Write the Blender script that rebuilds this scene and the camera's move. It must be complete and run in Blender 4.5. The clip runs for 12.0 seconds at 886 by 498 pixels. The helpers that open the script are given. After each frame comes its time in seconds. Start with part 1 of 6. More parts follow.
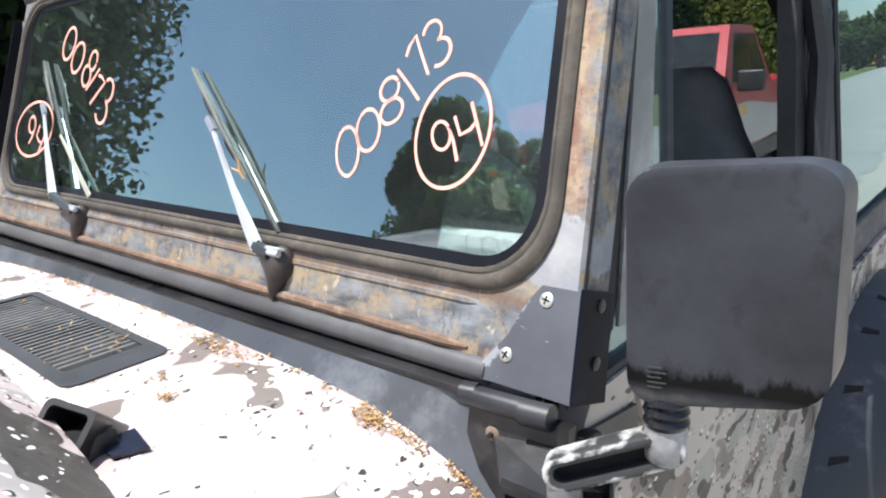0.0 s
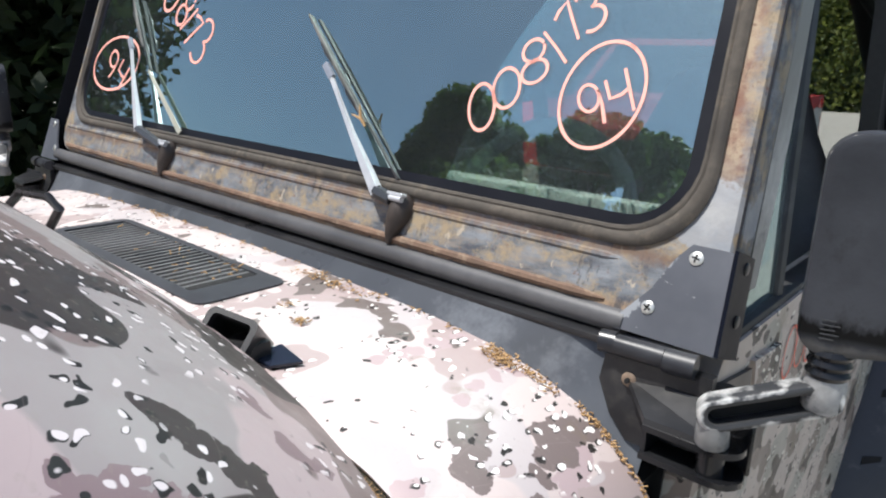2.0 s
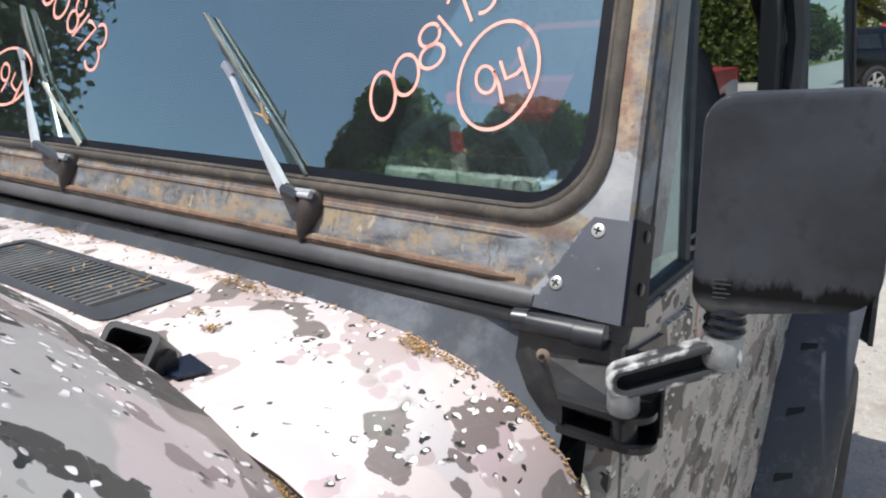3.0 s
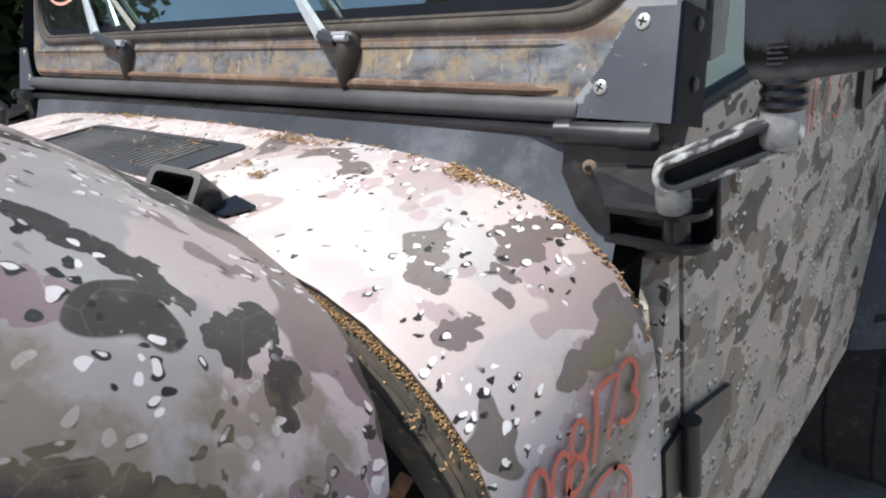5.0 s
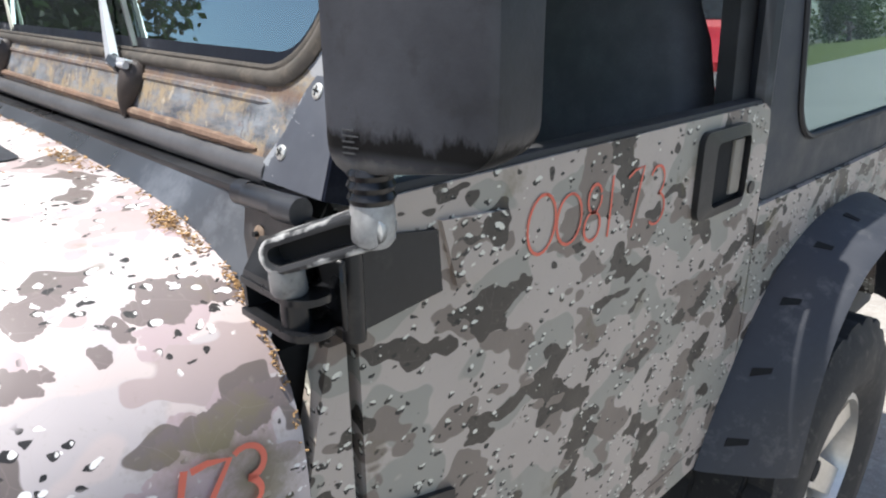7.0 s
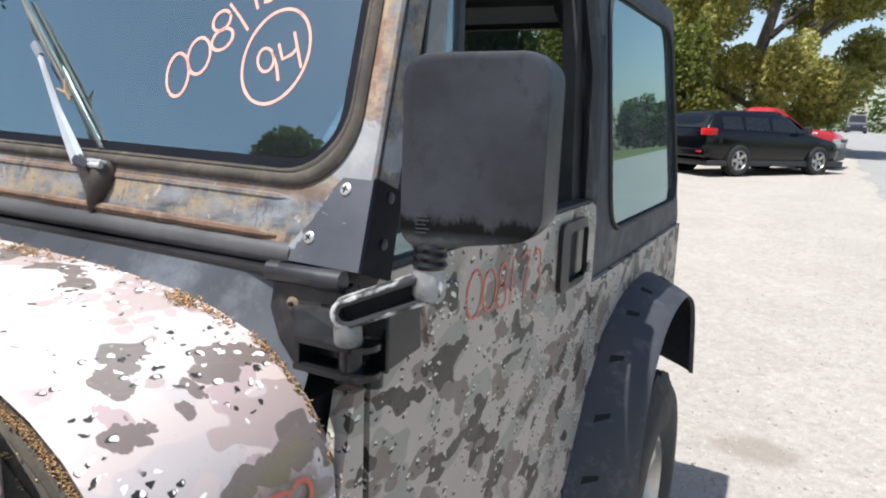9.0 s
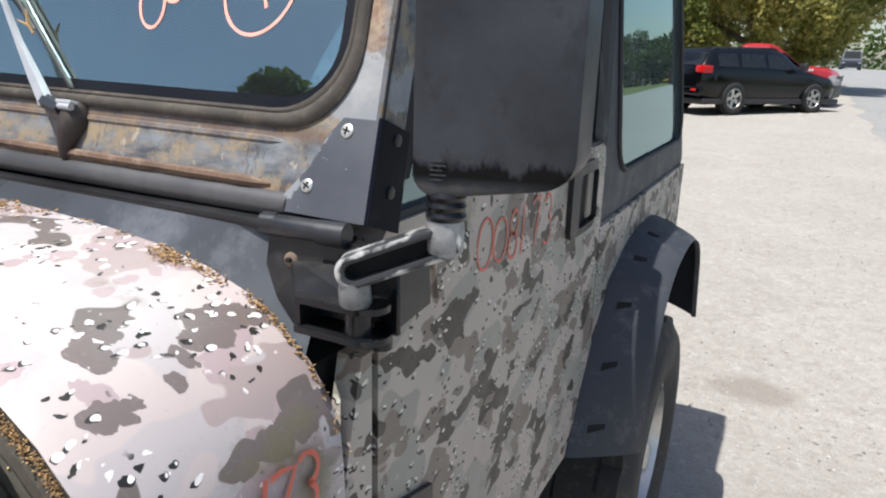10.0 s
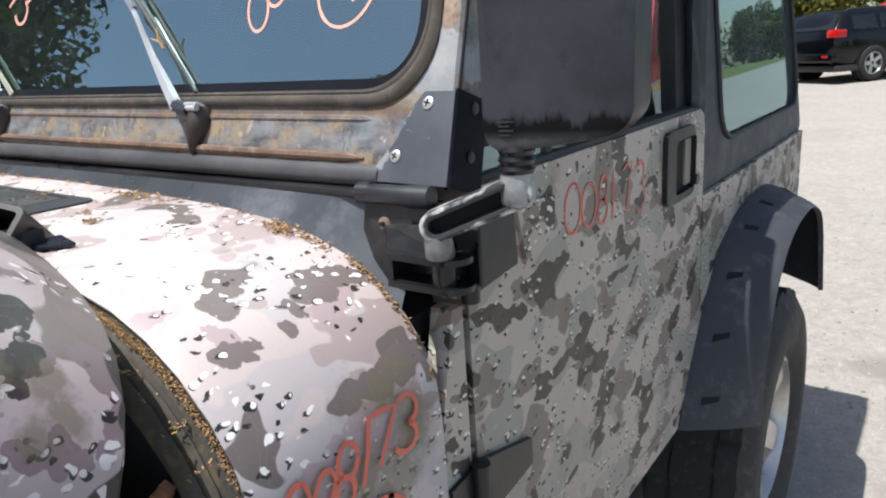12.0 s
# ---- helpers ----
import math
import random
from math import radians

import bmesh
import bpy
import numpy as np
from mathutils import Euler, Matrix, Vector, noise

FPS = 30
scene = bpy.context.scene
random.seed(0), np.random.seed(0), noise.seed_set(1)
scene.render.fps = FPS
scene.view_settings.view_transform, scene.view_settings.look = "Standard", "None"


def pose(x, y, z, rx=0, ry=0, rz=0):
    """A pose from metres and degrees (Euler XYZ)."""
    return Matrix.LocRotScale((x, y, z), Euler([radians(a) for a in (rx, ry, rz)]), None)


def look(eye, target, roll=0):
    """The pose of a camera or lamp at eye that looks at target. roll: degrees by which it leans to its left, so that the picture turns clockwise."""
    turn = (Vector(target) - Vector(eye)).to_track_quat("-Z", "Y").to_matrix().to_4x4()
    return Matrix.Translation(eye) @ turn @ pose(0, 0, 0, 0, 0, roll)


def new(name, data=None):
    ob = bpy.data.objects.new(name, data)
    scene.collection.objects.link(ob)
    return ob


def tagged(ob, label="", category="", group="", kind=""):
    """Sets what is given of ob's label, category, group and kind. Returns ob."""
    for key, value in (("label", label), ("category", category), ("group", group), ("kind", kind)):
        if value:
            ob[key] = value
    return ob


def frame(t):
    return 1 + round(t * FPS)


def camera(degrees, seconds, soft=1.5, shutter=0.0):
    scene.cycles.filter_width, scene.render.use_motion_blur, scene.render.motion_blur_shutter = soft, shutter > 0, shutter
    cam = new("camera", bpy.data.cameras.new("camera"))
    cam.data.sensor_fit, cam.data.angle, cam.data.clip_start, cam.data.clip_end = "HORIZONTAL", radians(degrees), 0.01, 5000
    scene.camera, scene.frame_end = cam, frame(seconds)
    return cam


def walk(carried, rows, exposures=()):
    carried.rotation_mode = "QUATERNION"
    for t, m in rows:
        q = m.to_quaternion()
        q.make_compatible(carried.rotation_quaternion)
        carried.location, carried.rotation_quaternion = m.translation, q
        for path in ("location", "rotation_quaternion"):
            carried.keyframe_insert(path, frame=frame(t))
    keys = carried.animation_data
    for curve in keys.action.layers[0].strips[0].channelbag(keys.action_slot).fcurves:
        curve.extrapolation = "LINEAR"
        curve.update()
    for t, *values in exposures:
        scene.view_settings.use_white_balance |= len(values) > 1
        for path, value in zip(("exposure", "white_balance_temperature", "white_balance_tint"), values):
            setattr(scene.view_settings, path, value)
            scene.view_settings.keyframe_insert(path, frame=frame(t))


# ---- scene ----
cam = camera(66.0, 12.0, 2.1)
PATH = [
    (0, (1.023, -0.478, 1.621), (-0.279, 0.956, 1.123), -4.3),
    (0.5, (0.973, -0.569, 1.606), (-0.254, 0.897, 1.018), -2.0),
    (1, (0.964, -0.587, 1.629), (-0.321, 0.861, 1.123), -2.8),
    (1.5, (0.945, -0.608, 1.613), (-0.351, 0.837, 1.131), -0.6),
    (2, (0.932, -0.619, 1.593), (-0.344, 0.826, 1.06), 1.6),
    (2.5, (0.947, -0.6, 1.599), (-0.236, 0.917, 1.053), -0.3),
    (2.7, (0.958, -0.593, 1.597), (-0.207, 0.939, 1.055), -1.0),
    (4.3, (0.953, -0.588, 1.525), (-0.203, 0.848, 0.747), -7.2),
    (4.5, (0.965, -0.594, 1.527), (-0.341, 0.674, 0.7), -9.5),
    (5, (0.993, -0.564, 1.503), (-0.313, 0.718, 0.697), -9.3),
    (5.5, (1.063, -0.514, 1.489), (-0.316, 0.69, 0.684), -11.1),
    (6, (1.131, -0.419, 1.475), (-0.313, 0.757, 0.746), -8.2),
    (6.5, (1.201, -0.37, 1.477), (-0.276, 0.843, 0.885), -8.7),
    (7, (1.191, -0.309, 1.484), (-0.177, 0.983, 0.807), -0.5),
    (7.5, (1.161, -0.302, 1.473), (-0.113, 1.098, 0.827), -0.1),
    (7.7, (1.169, -0.328, 1.463), (-0.081, 1.116, 0.871), 0.7),
    (9.3, (1.125, -0.597, 1.502), (0.243, 1.158, 1.122), 2.5),
    (9.5, (1.117, -0.582, 1.497), (0.246, 1.138, 0.965), 2.0),
    (9.7, (1.104, -0.557, 1.505), (0.111, 1.065, 0.892), -0.6),
    (10, (1.082, -0.528, 1.489), (0.205, 1.184, 0.941), 1.7),
    (10.5, (1.066, -0.536, 1.474), (0.21, 1.177, 0.896), 2.7),
    (11, (1.053, -0.544, 1.472), (0.172, 1.151, 0.88), -0.1),
    (11.5, (1.071, -0.575, 1.477), (0.143, 1.108, 0.922), -1.5),
    (12, (1.144, -0.562, 1.463), (-0.024, 0.967, 0.918), -4.0),
]
EXPOSURES = ((0, 1.06), (0.5, 0.74), (1.0, 0.63), (1.5, 0.62), (2.0, 0.55), (2.5, 0.56), (4.5, 0.40), (5.0, 0.48), (5.5, 0.54), (6.5, 0.71), (7.0, 0.9), (7.5, 1.15), (9.5, 0.6), (10.5, 0.54), (12, 0.57))
walk(cam, [(t, look(eye, target, roll)) for t, eye, target, roll in PATH], EXPOSURES)

# ---------------------------------------------------------------- world and sun
SUN_DIR = Vector((-0.17, -0.32, 1.0)).normalized()
world = bpy.data.worlds.new("sky")
scene.world = world
world.use_nodes = True
wn = world.node_tree
sky = wn.nodes.new("ShaderNodeTexSky")
sky.sky_type = "NISHITA"
sky.sun_disc = False
sky.sun_elevation = math.asin(SUN_DIR.z)
sky.sun_rotation = math.atan2(SUN_DIR.x, SUN_DIR.y)
sky.dust_density = 1.5
wn.links.new(sky.outputs[0], wn.nodes["Background"].inputs[0])
wn.nodes["Background"].inputs[1].default_value = 0.11
sun = new("sun", bpy.data.lights.new("sun", "SUN"))
sun.data.energy = 4.6
sun.data.angle = radians(0.53)
sun.data.color = (1.0, 0.98, 0.95)
sun.matrix_world = look(SUN_DIR * 30, (0, 0, 0))

# ---------------------------------------------------------------- small mesh tools
CX = -0.11            # middle plane of the parked vehicle
ORIGIN = {}


def thing(name, at=(0, 0, 0), label="", category="", group="", kind=""):
    ob = new(name)
    ob.location = at
    ob.empty_display_size = 0.05
    ORIGIN[ob.name] = Vector(at)
    return tagged(ob, label, category, group, kind)


def finish(bm, sharp=38):
    bmesh.ops.recalc_face_normals(bm, faces=bm.faces)
    for f in bm.faces:
        f.smooth = True
    for e in bm.edges:
        if len(e.link_faces) == 2 and e.calc_face_angle(0) > radians(sharp):
            e.smooth = False


def part(name, bm, mat, parent=None, label="", sharp=38):
    """One mesh object under a thing or a part; the bmesh is in world metres."""
    finish(bm, sharp)
    me = bpy.data.meshes.new(name)
    o = ORIGIN.get(parent.name, Vector()) if parent else Vector()
    bm.transform(Matrix.Translation(-o))
    bm.to_mesh(me)
    bm.free()
    me.materials.append(mat)
    ob = new(name, me)
    ORIGIN[ob.name] = o.copy()
    if parent:
        ob.parent = parent
    return tagged(ob, label)


def solo(name, bm, mat, label, category, kind="", sharp=38):
    ob = part(name, bm, mat, None, label, sharp)
    return tagged(ob, label, category, "", kind)


def grow(bm, other):
    me = bpy.data.meshes.new("tmp")
    other.to_mesh(me)
    other.free()
    bm.from_mesh(me)
    bpy.data.meshes.remove(me)
    return bm


def join(*parts):
    bm = parts[0]
    for p in parts[1:]:
        grow(bm, p)
    return bm


def bevelled(bm, r, n=2, ang=30):
    es = [e for e in bm.edges if len(e.link_faces) == 2 and e.calc_face_angle(0) > radians(ang)]
    if r > 0:
        bmesh.ops.bevel(bm, geom=es, offset=r, segments=n, profile=0.6, affect="EDGES", clamp_overlap=True)
    return bm


def box(x0, x1, y0, y1, z0, z1, r=0.0, n=2):
    bm = bmesh.new()
    bmesh.ops.create_cube(bm, size=1)
    for v in bm.verts:
        v.co = Vector(((x0 + x1) / 2 + v.co.x * (x1 - x0), (y0 + y1) / 2 + v.co.y * (y1 - y0), (z0 + z1) / 2 + v.co.z * (z1 - z0)))
    return bevelled(bm, r, n)


def loft(rings, closed=True, caps=True):
    bm = bmesh.new()
    vs = [[bm.verts.new(p) for p in ring] for ring in rings]
    n = len(vs[0])
    for a, b in zip(vs, vs[1:]):
        for i in range(n if closed else n - 1):
            j = (i + 1) % n
            bm.faces.new((a[i], a[j], b[j], b[i]))
    if caps and closed:
        bm.faces.new(vs[0][::-1])
        bm.faces.new(vs[-1])
    return bm


def frame_of(d):
    d = Vector(d).normalized()
    u = d.cross(Vector((0, 0, 1)) if abs(d.z) < 0.9 else Vector((1, 0, 0))).normalized()
    return u, u.cross(d).normalized()


def ring(c, d, r, n, rv=None, turn=0.0):
    u, v = frame_of(d)
    return [Vector(c) + u * r * math.cos(2 * math.pi * (i + turn) / n) + v * (rv or r) * math.sin(2 * math.pi * (i + turn) / n) for i in range(n)]


def cyl(p, q, r, n=16, r2=None):
    d = Vector(q) - Vector(p)
    return loft([ring(p, d, r, n), ring(q, d, r if r2 is None else r2, n)])


def tube(pts, r, n=8):
    pts = [Vector(p) for p in pts]
    rs = r if isinstance(r, (list, tuple)) else [r] * len(pts)
    rings, u = [], None
    for i, p in enumerate(pts):
        d = (pts[min(i + 1, len(pts) - 1)] - pts[max(i - 1, 0)]).normalized()
        u = frame_of(d)[0] if u is None else (u - d * u.dot(d)).normalized()
        v = d.cross(u)
        rings.append([p + (u * math.cos(2 * math.pi * k / n) + v * math.sin(2 * math.pi * k / n)) * rs[i] for k in range(n)])
    return loft(rings)


def prism(pts, d, r=0.0, n=2):
    """A flat outline pushed along d."""
    d = Vector(d)
    bm = loft([[Vector(p) for p in pts], [Vector(p) + d for p in pts]])
    return bevelled(bm, r, n)


def sheet(rows, thick=0.0):
    """An open grid of points; thick: thickness downwards along the normals."""
    bm = loft(rows, closed=False)
    if thick:
        bmesh.ops.recalc_face_normals(bm, faces=bm.faces)
        bmesh.ops.solidify(bm, geom=bm.faces[:], thickness=thick)
    return bm


def screw(p, d, r):
    """A flat pan-head screw at p whose head looks along d."""
    d = Vector(d).normalized()
    p = Vector(p)
    return loft([ring(p, d, r, 18), ring(p + d * r * 0.16, d, r * 0.99, 18), ring(p + d * r * 0.30, d, r * 0.80, 18), ring(p + d * r * 0.34, d, r * 0.4, 18)])


def cross_slot(p, d, r, turn=0.6):
    """A near-black cross laid on a screw head for the shade of its recess."""
    d = Vector(d).normalized()
    u, v = frame_of(d)
    u, v = u * math.cos(turn) + v * math.sin(turn), v * math.cos(turn) - u * math.sin(turn)
    c = Vector(p) + d * r * 0.33
    return join(*[prism([c + a * r * 0.60 + b * r * 0.13, c - a * r * 0.60 + b * r * 0.13, c - a * r * 0.60 - b * r * 0.13, c + a * r * 0.60 - b * r * 0.13], d * r * 0.06 * k) for a, b, k in ((u, v, 1.0), (v, u, 1.3))])


def round_rect(x0, x1, z0, z1, r, n=6):
    """Outline in two coordinates, counter-clockwise."""
    out = []
    for cx, cz, a in ((x1 - r, z1 - r, 0), (x0 + r, z1 - r, 90), (x0 + r, z0 + r, 180), (x1 - r, z0 + r, 270)):
        for i in range(n + 1):
            t = radians(a + 90 * i / n)
            out.append((cx + r * math.cos(t), cz + r * math.sin(t)))
    return out


# ---------------------------------------------------------------- node tools
class Mat:
    """A node material with one Principled shader and short-hands."""

    def __init__(self, name, color=(0.5, 0.5, 0.5), rough=0.5, metal=0.0, spec=0.5):
        self.m = bpy.data.materials.new(name)
        self.m.use_nodes = True
        self.t = self.m.node_tree
        self.b = self.t.nodes["Principled BSDF"]
        self.b.inputs["Base Color"].default_value = (*color, 1)
        self.b.inputs["Roughness"].default_value = rough
        self.b.inputs["Metallic"].default_value = metal
        self.b.inputs["Specular IOR Level"].default_value = spec
        self.co = self.t.nodes.new("ShaderNodeTexCoord").outputs["Object"]

    def node(self, kind, **values):
        n = self.t.nodes.new(kind)
        for k, v in values.items():
            setattr(n, k, v)
        return n

    def link(self, a, b):
        self.t.links.new(a, b)
        return b

    def put(self, sock, v):
        if isinstance(v, (int, float)):
            sock.default_value = v
        elif isinstance(v, (tuple, list)):
            sock.default_value = (*v, 1) if len(v) == 3 and len(sock.default_value) == 4 else v
        else:
            self.link(v, sock)

    def scaled(self, s, shift=(0, 0, 0), co=None):
        n = self.node("ShaderNodeMapping")
        self.link(co or self.co, n.inputs[0])
        n.inputs["Scale"].default_value = s
        n.inputs["Location"].default_value = shift
        return n.outputs[0]

    def noise(self, scale, detail=4, rough=0.55, co=None, dist=0.0, color=False):
        n = self.node("ShaderNodeTexNoise")
        self.link(co or self.co, n.inputs["Vector"])
        n.inputs["Scale"].default_value = scale
        n.inputs["Detail"].default_value = detail
        n.inputs["Roughness"].default_value = rough
        n.inputs["Distortion"].default_value = dist
        return n.outputs["Color" if color else "Fac"]

    def cells(self, scale, co=None, feature="F1", rand=1.0):
        n = self.node("ShaderNodeTexVoronoi", feature=feature)
        self.link(co or self.co, n.inputs["Vector"])
        n.inputs["Scale"].default_value = scale
        n.inputs["Randomness"].default_value = rand
        return n

    def ramp(self, fac, lo, hi, a=0.0, b=1.0):
        n = self.node("ShaderNodeMapRange")
        self.put(n.inputs["Value"], fac)
        for k, v in (("From Min", lo), ("From Max", hi), ("To Min", a), ("To Max", b)):
            n.inputs[k].default_value = v
        return n.outputs[0]

    def mix(self, fac, a, b, blend="MIX"):
        n = self.node("ShaderNodeMix", data_type="RGBA", blend_type=blend)
        self.put(n.inputs[0], fac)
        self.put(n.inputs[6], a)
        self.put(n.inputs[7], b)
        return n.outputs[2]

    def math(self, op, a, b=0.0):
        n = self.node("ShaderNodeMath", operation=op)
        self.put(n.inputs[0], a)
        self.put(n.inputs[1], b)
        return n.outputs[0]

    def node_min(self, a, b):
        return self.math("MINIMUM", a, b)

    def split(self, co=None):
        n = self.node("ShaderNodeSeparateXYZ")
        self.link(co or self.co, n.inputs[0])
        return n.outputs

    def add(self, co, shift):
        n = self.node("ShaderNodeVectorMath", operation="ADD")
        self.put(n.inputs[0], co)
        self.put(n.inputs[1], shift)
        return n.outputs[0]

    def bump(self, h, strength=0.3, dist=0.002):
        n = self.node("ShaderNodeBump")
        n.inputs["Strength"].default_value = strength
        n.inputs["Distance"].default_value = dist
        self.put(n.inputs["Height"], h)
        self.link(n.outputs[0], self.b.inputs["Normal"])

    def set(self, **kw):
        for k, v in kw.items():
            self.put(self.b.inputs[k.replace("_", " ")], v)
        return self.m


def plain(name, color, rough=0.5, metal=0.0, vary=0.15, scale=30.0, bump=0.15, spec=0.5, grime=None):
    """A surface with fine grain and broad wear."""
    k = Mat(name, color, rough, metal, spec)
    fine, broad = k.noise(scale * 4, 5), k.noise(scale * 0.35, 4)
    dark = tuple(c * (1 - vary) for c in color)
    lite = tuple(min(1, c * (1 + vary)) for c in color)
    c = k.mix(k.ramp(broad, 0.35, 0.65), dark, lite)
    c = k.mix(k.ramp(fine, 0.3, 0.7, 0.0, 0.5), c, dark)
    if grime:
        c = k.mix(k.ramp(k.noise(scale * 0.9, 6, 0.7), 0.55, 0.7, 0.0, 0.8), c, grime)
    k.bump(fine, bump, 0.001)
    return k.set(Base_Color=c, Roughness=k.ramp(broad, 0.3, 0.7, max(0.03, rough - 0.12), min(1, rough + 0.12)))


# ---------------------------------------------------------------- materials
def camo_material(name, size, bleach=0.0, chips=80, cover=0.47, tone=1.0, dark_spots=(), mid_spots=(), moss_spots=(), far=0.0, tint=(1.02, 1.0, 0.95), deep=0.0):
    """Sun-bleached desert camouflage wrap with pebble marks, lichen and cracks; size: print scale; spots: (x, y, z, radius) of single patches; far: how much of the free-running print remains."""
    k = Mat(name, rough=0.45)
    q = 1.0 / size
    co = k.scaled((q, q, q))
    warp = k.add(co, k.mix(0.045, (0, 0, 0), k.noise(9, 2, co=co, color=True)))
    wide = k.noise(8.0, 2.0, 0.45, k.scaled((1.0, 0.75, 1.25), (3.1, 1.7, 0.4), warp))
    dark = k.noise(9.5, 2.0, 0.45, k.scaled((1.0, 0.8, 1.3), (7.3, 2.2, 5.1), warp))
    grey = k.noise(7.0, 1.5, 0.45, k.scaled((1.0, 0.8, 1.2), (1.3, 9.2, 2.1), warp))
    wob = k.add(k.co, k.mix(0.034, (0, 0, 0), k.noise(34, 3, co=k.co, color=True)))

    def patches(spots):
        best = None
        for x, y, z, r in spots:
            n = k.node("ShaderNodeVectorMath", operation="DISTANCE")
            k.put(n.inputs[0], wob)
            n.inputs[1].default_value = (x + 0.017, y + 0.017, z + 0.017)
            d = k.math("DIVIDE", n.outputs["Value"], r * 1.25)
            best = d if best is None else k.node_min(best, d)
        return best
    c = k.mix(k.ramp(k.noise(3.0, 3), 0.35, 0.65), (0.49, 0.432, 0.42), (0.555, 0.492, 0.48))
    c = k.mix(k.ramp(grey, 0.52, 0.532), c, (0.375 + 0.075 * bleach, 0.365 + 0.055 * bleach, 0.350 + 0.075 * bleach))
    c = k.mix(k.ramp(wide, 0.565 + far, 0.573 + far), c, (0.245 + 0.12 * bleach, 0.205 + 0.10 * bleach, 0.19 + 0.11 * bleach))
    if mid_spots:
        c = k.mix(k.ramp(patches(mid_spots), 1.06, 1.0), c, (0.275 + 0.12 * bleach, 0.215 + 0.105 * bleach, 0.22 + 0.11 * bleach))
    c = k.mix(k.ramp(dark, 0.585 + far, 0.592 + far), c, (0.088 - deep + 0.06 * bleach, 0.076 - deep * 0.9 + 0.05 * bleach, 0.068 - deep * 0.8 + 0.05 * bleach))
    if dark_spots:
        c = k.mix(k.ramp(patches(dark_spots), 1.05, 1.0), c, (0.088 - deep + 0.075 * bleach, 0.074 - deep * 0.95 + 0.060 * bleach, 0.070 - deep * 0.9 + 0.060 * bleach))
    # pebbles: a white chip with a black crescent on one side
    pc = k.add(k.scaled((1.0, 0.72, 1.2), (0, 0, 0), co), k.mix(0.018, (0, 0, 0), k.noise(62, 1.5, co=co, color=True)))
    sh = k.add(pc, (0.115 / chips, 0.15 / chips, 0.19 / chips))
    groups = k.ramp(k.noise(9.5, 1.0, co=k.scaled((1, 1, 1), (4, 8, 1), co)), cover, cover + 0.03)
    one, two = k.cells(chips, pc), k.cells(chips, sh)
    pick = lambda n: k.ramp(k.split(n.outputs["Color"])[0], 0.40, 0.42)
    chip = k.math("MULTIPLY", k.math("MULTIPLY", k.ramp(one.outputs["Distance"], 0.31, 0.27), pick(one)), groups)
    rim = k.math("MULTIPLY", k.math("MULTIPLY", k.ramp(two.outputs["Distance"], 0.34, 0.30), pick(two)), groups)
    c = k.mix(rim, c, (0.016, 0.015, 0.014))
    c = k.mix(chip, c, (0.82, 0.82, 0.80))
    # lichen and dirt
    moss = k.ramp(k.noise(9, 6, 0.65, k.scaled((1, 1, 1), (2, 5, 9))), 0.60, 0.70, 0.0, 0.5)
    c = k.mix(moss, c, (0.17, 0.145, 0.075))
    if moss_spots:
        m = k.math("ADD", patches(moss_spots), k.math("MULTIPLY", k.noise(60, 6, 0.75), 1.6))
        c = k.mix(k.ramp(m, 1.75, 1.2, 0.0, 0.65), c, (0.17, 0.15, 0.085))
    cracks = k.cells(17, warp, "DISTANCE_TO_EDGE").outputs["Distance"]
    c = k.mix(k.ramp(cracks, 0.0, 0.010, 0.14, 0.0), c, (0.40, 0.34, 0.33))
    if tone < 1.0:
        c = k.mix(1.0, c, tuple(tone * v for v in tint), "MULTIPLY")
    dust = k.noise(160, 3)
    c = k.mix(k.ramp(dust, 0.62, 0.75, 0, 0.25), c, (0.3, 0.27, 0.22))
    k.bump(k.math("ADD", k.math("MULTIPLY", cracks, 0.3), k.noise(24, 3)), 0.12, 0.004)
    return k.set(Base_Color=c, Roughness=k.ramp(k.noise(20, 4), 0.3, 0.7, 0.36, 0.6))


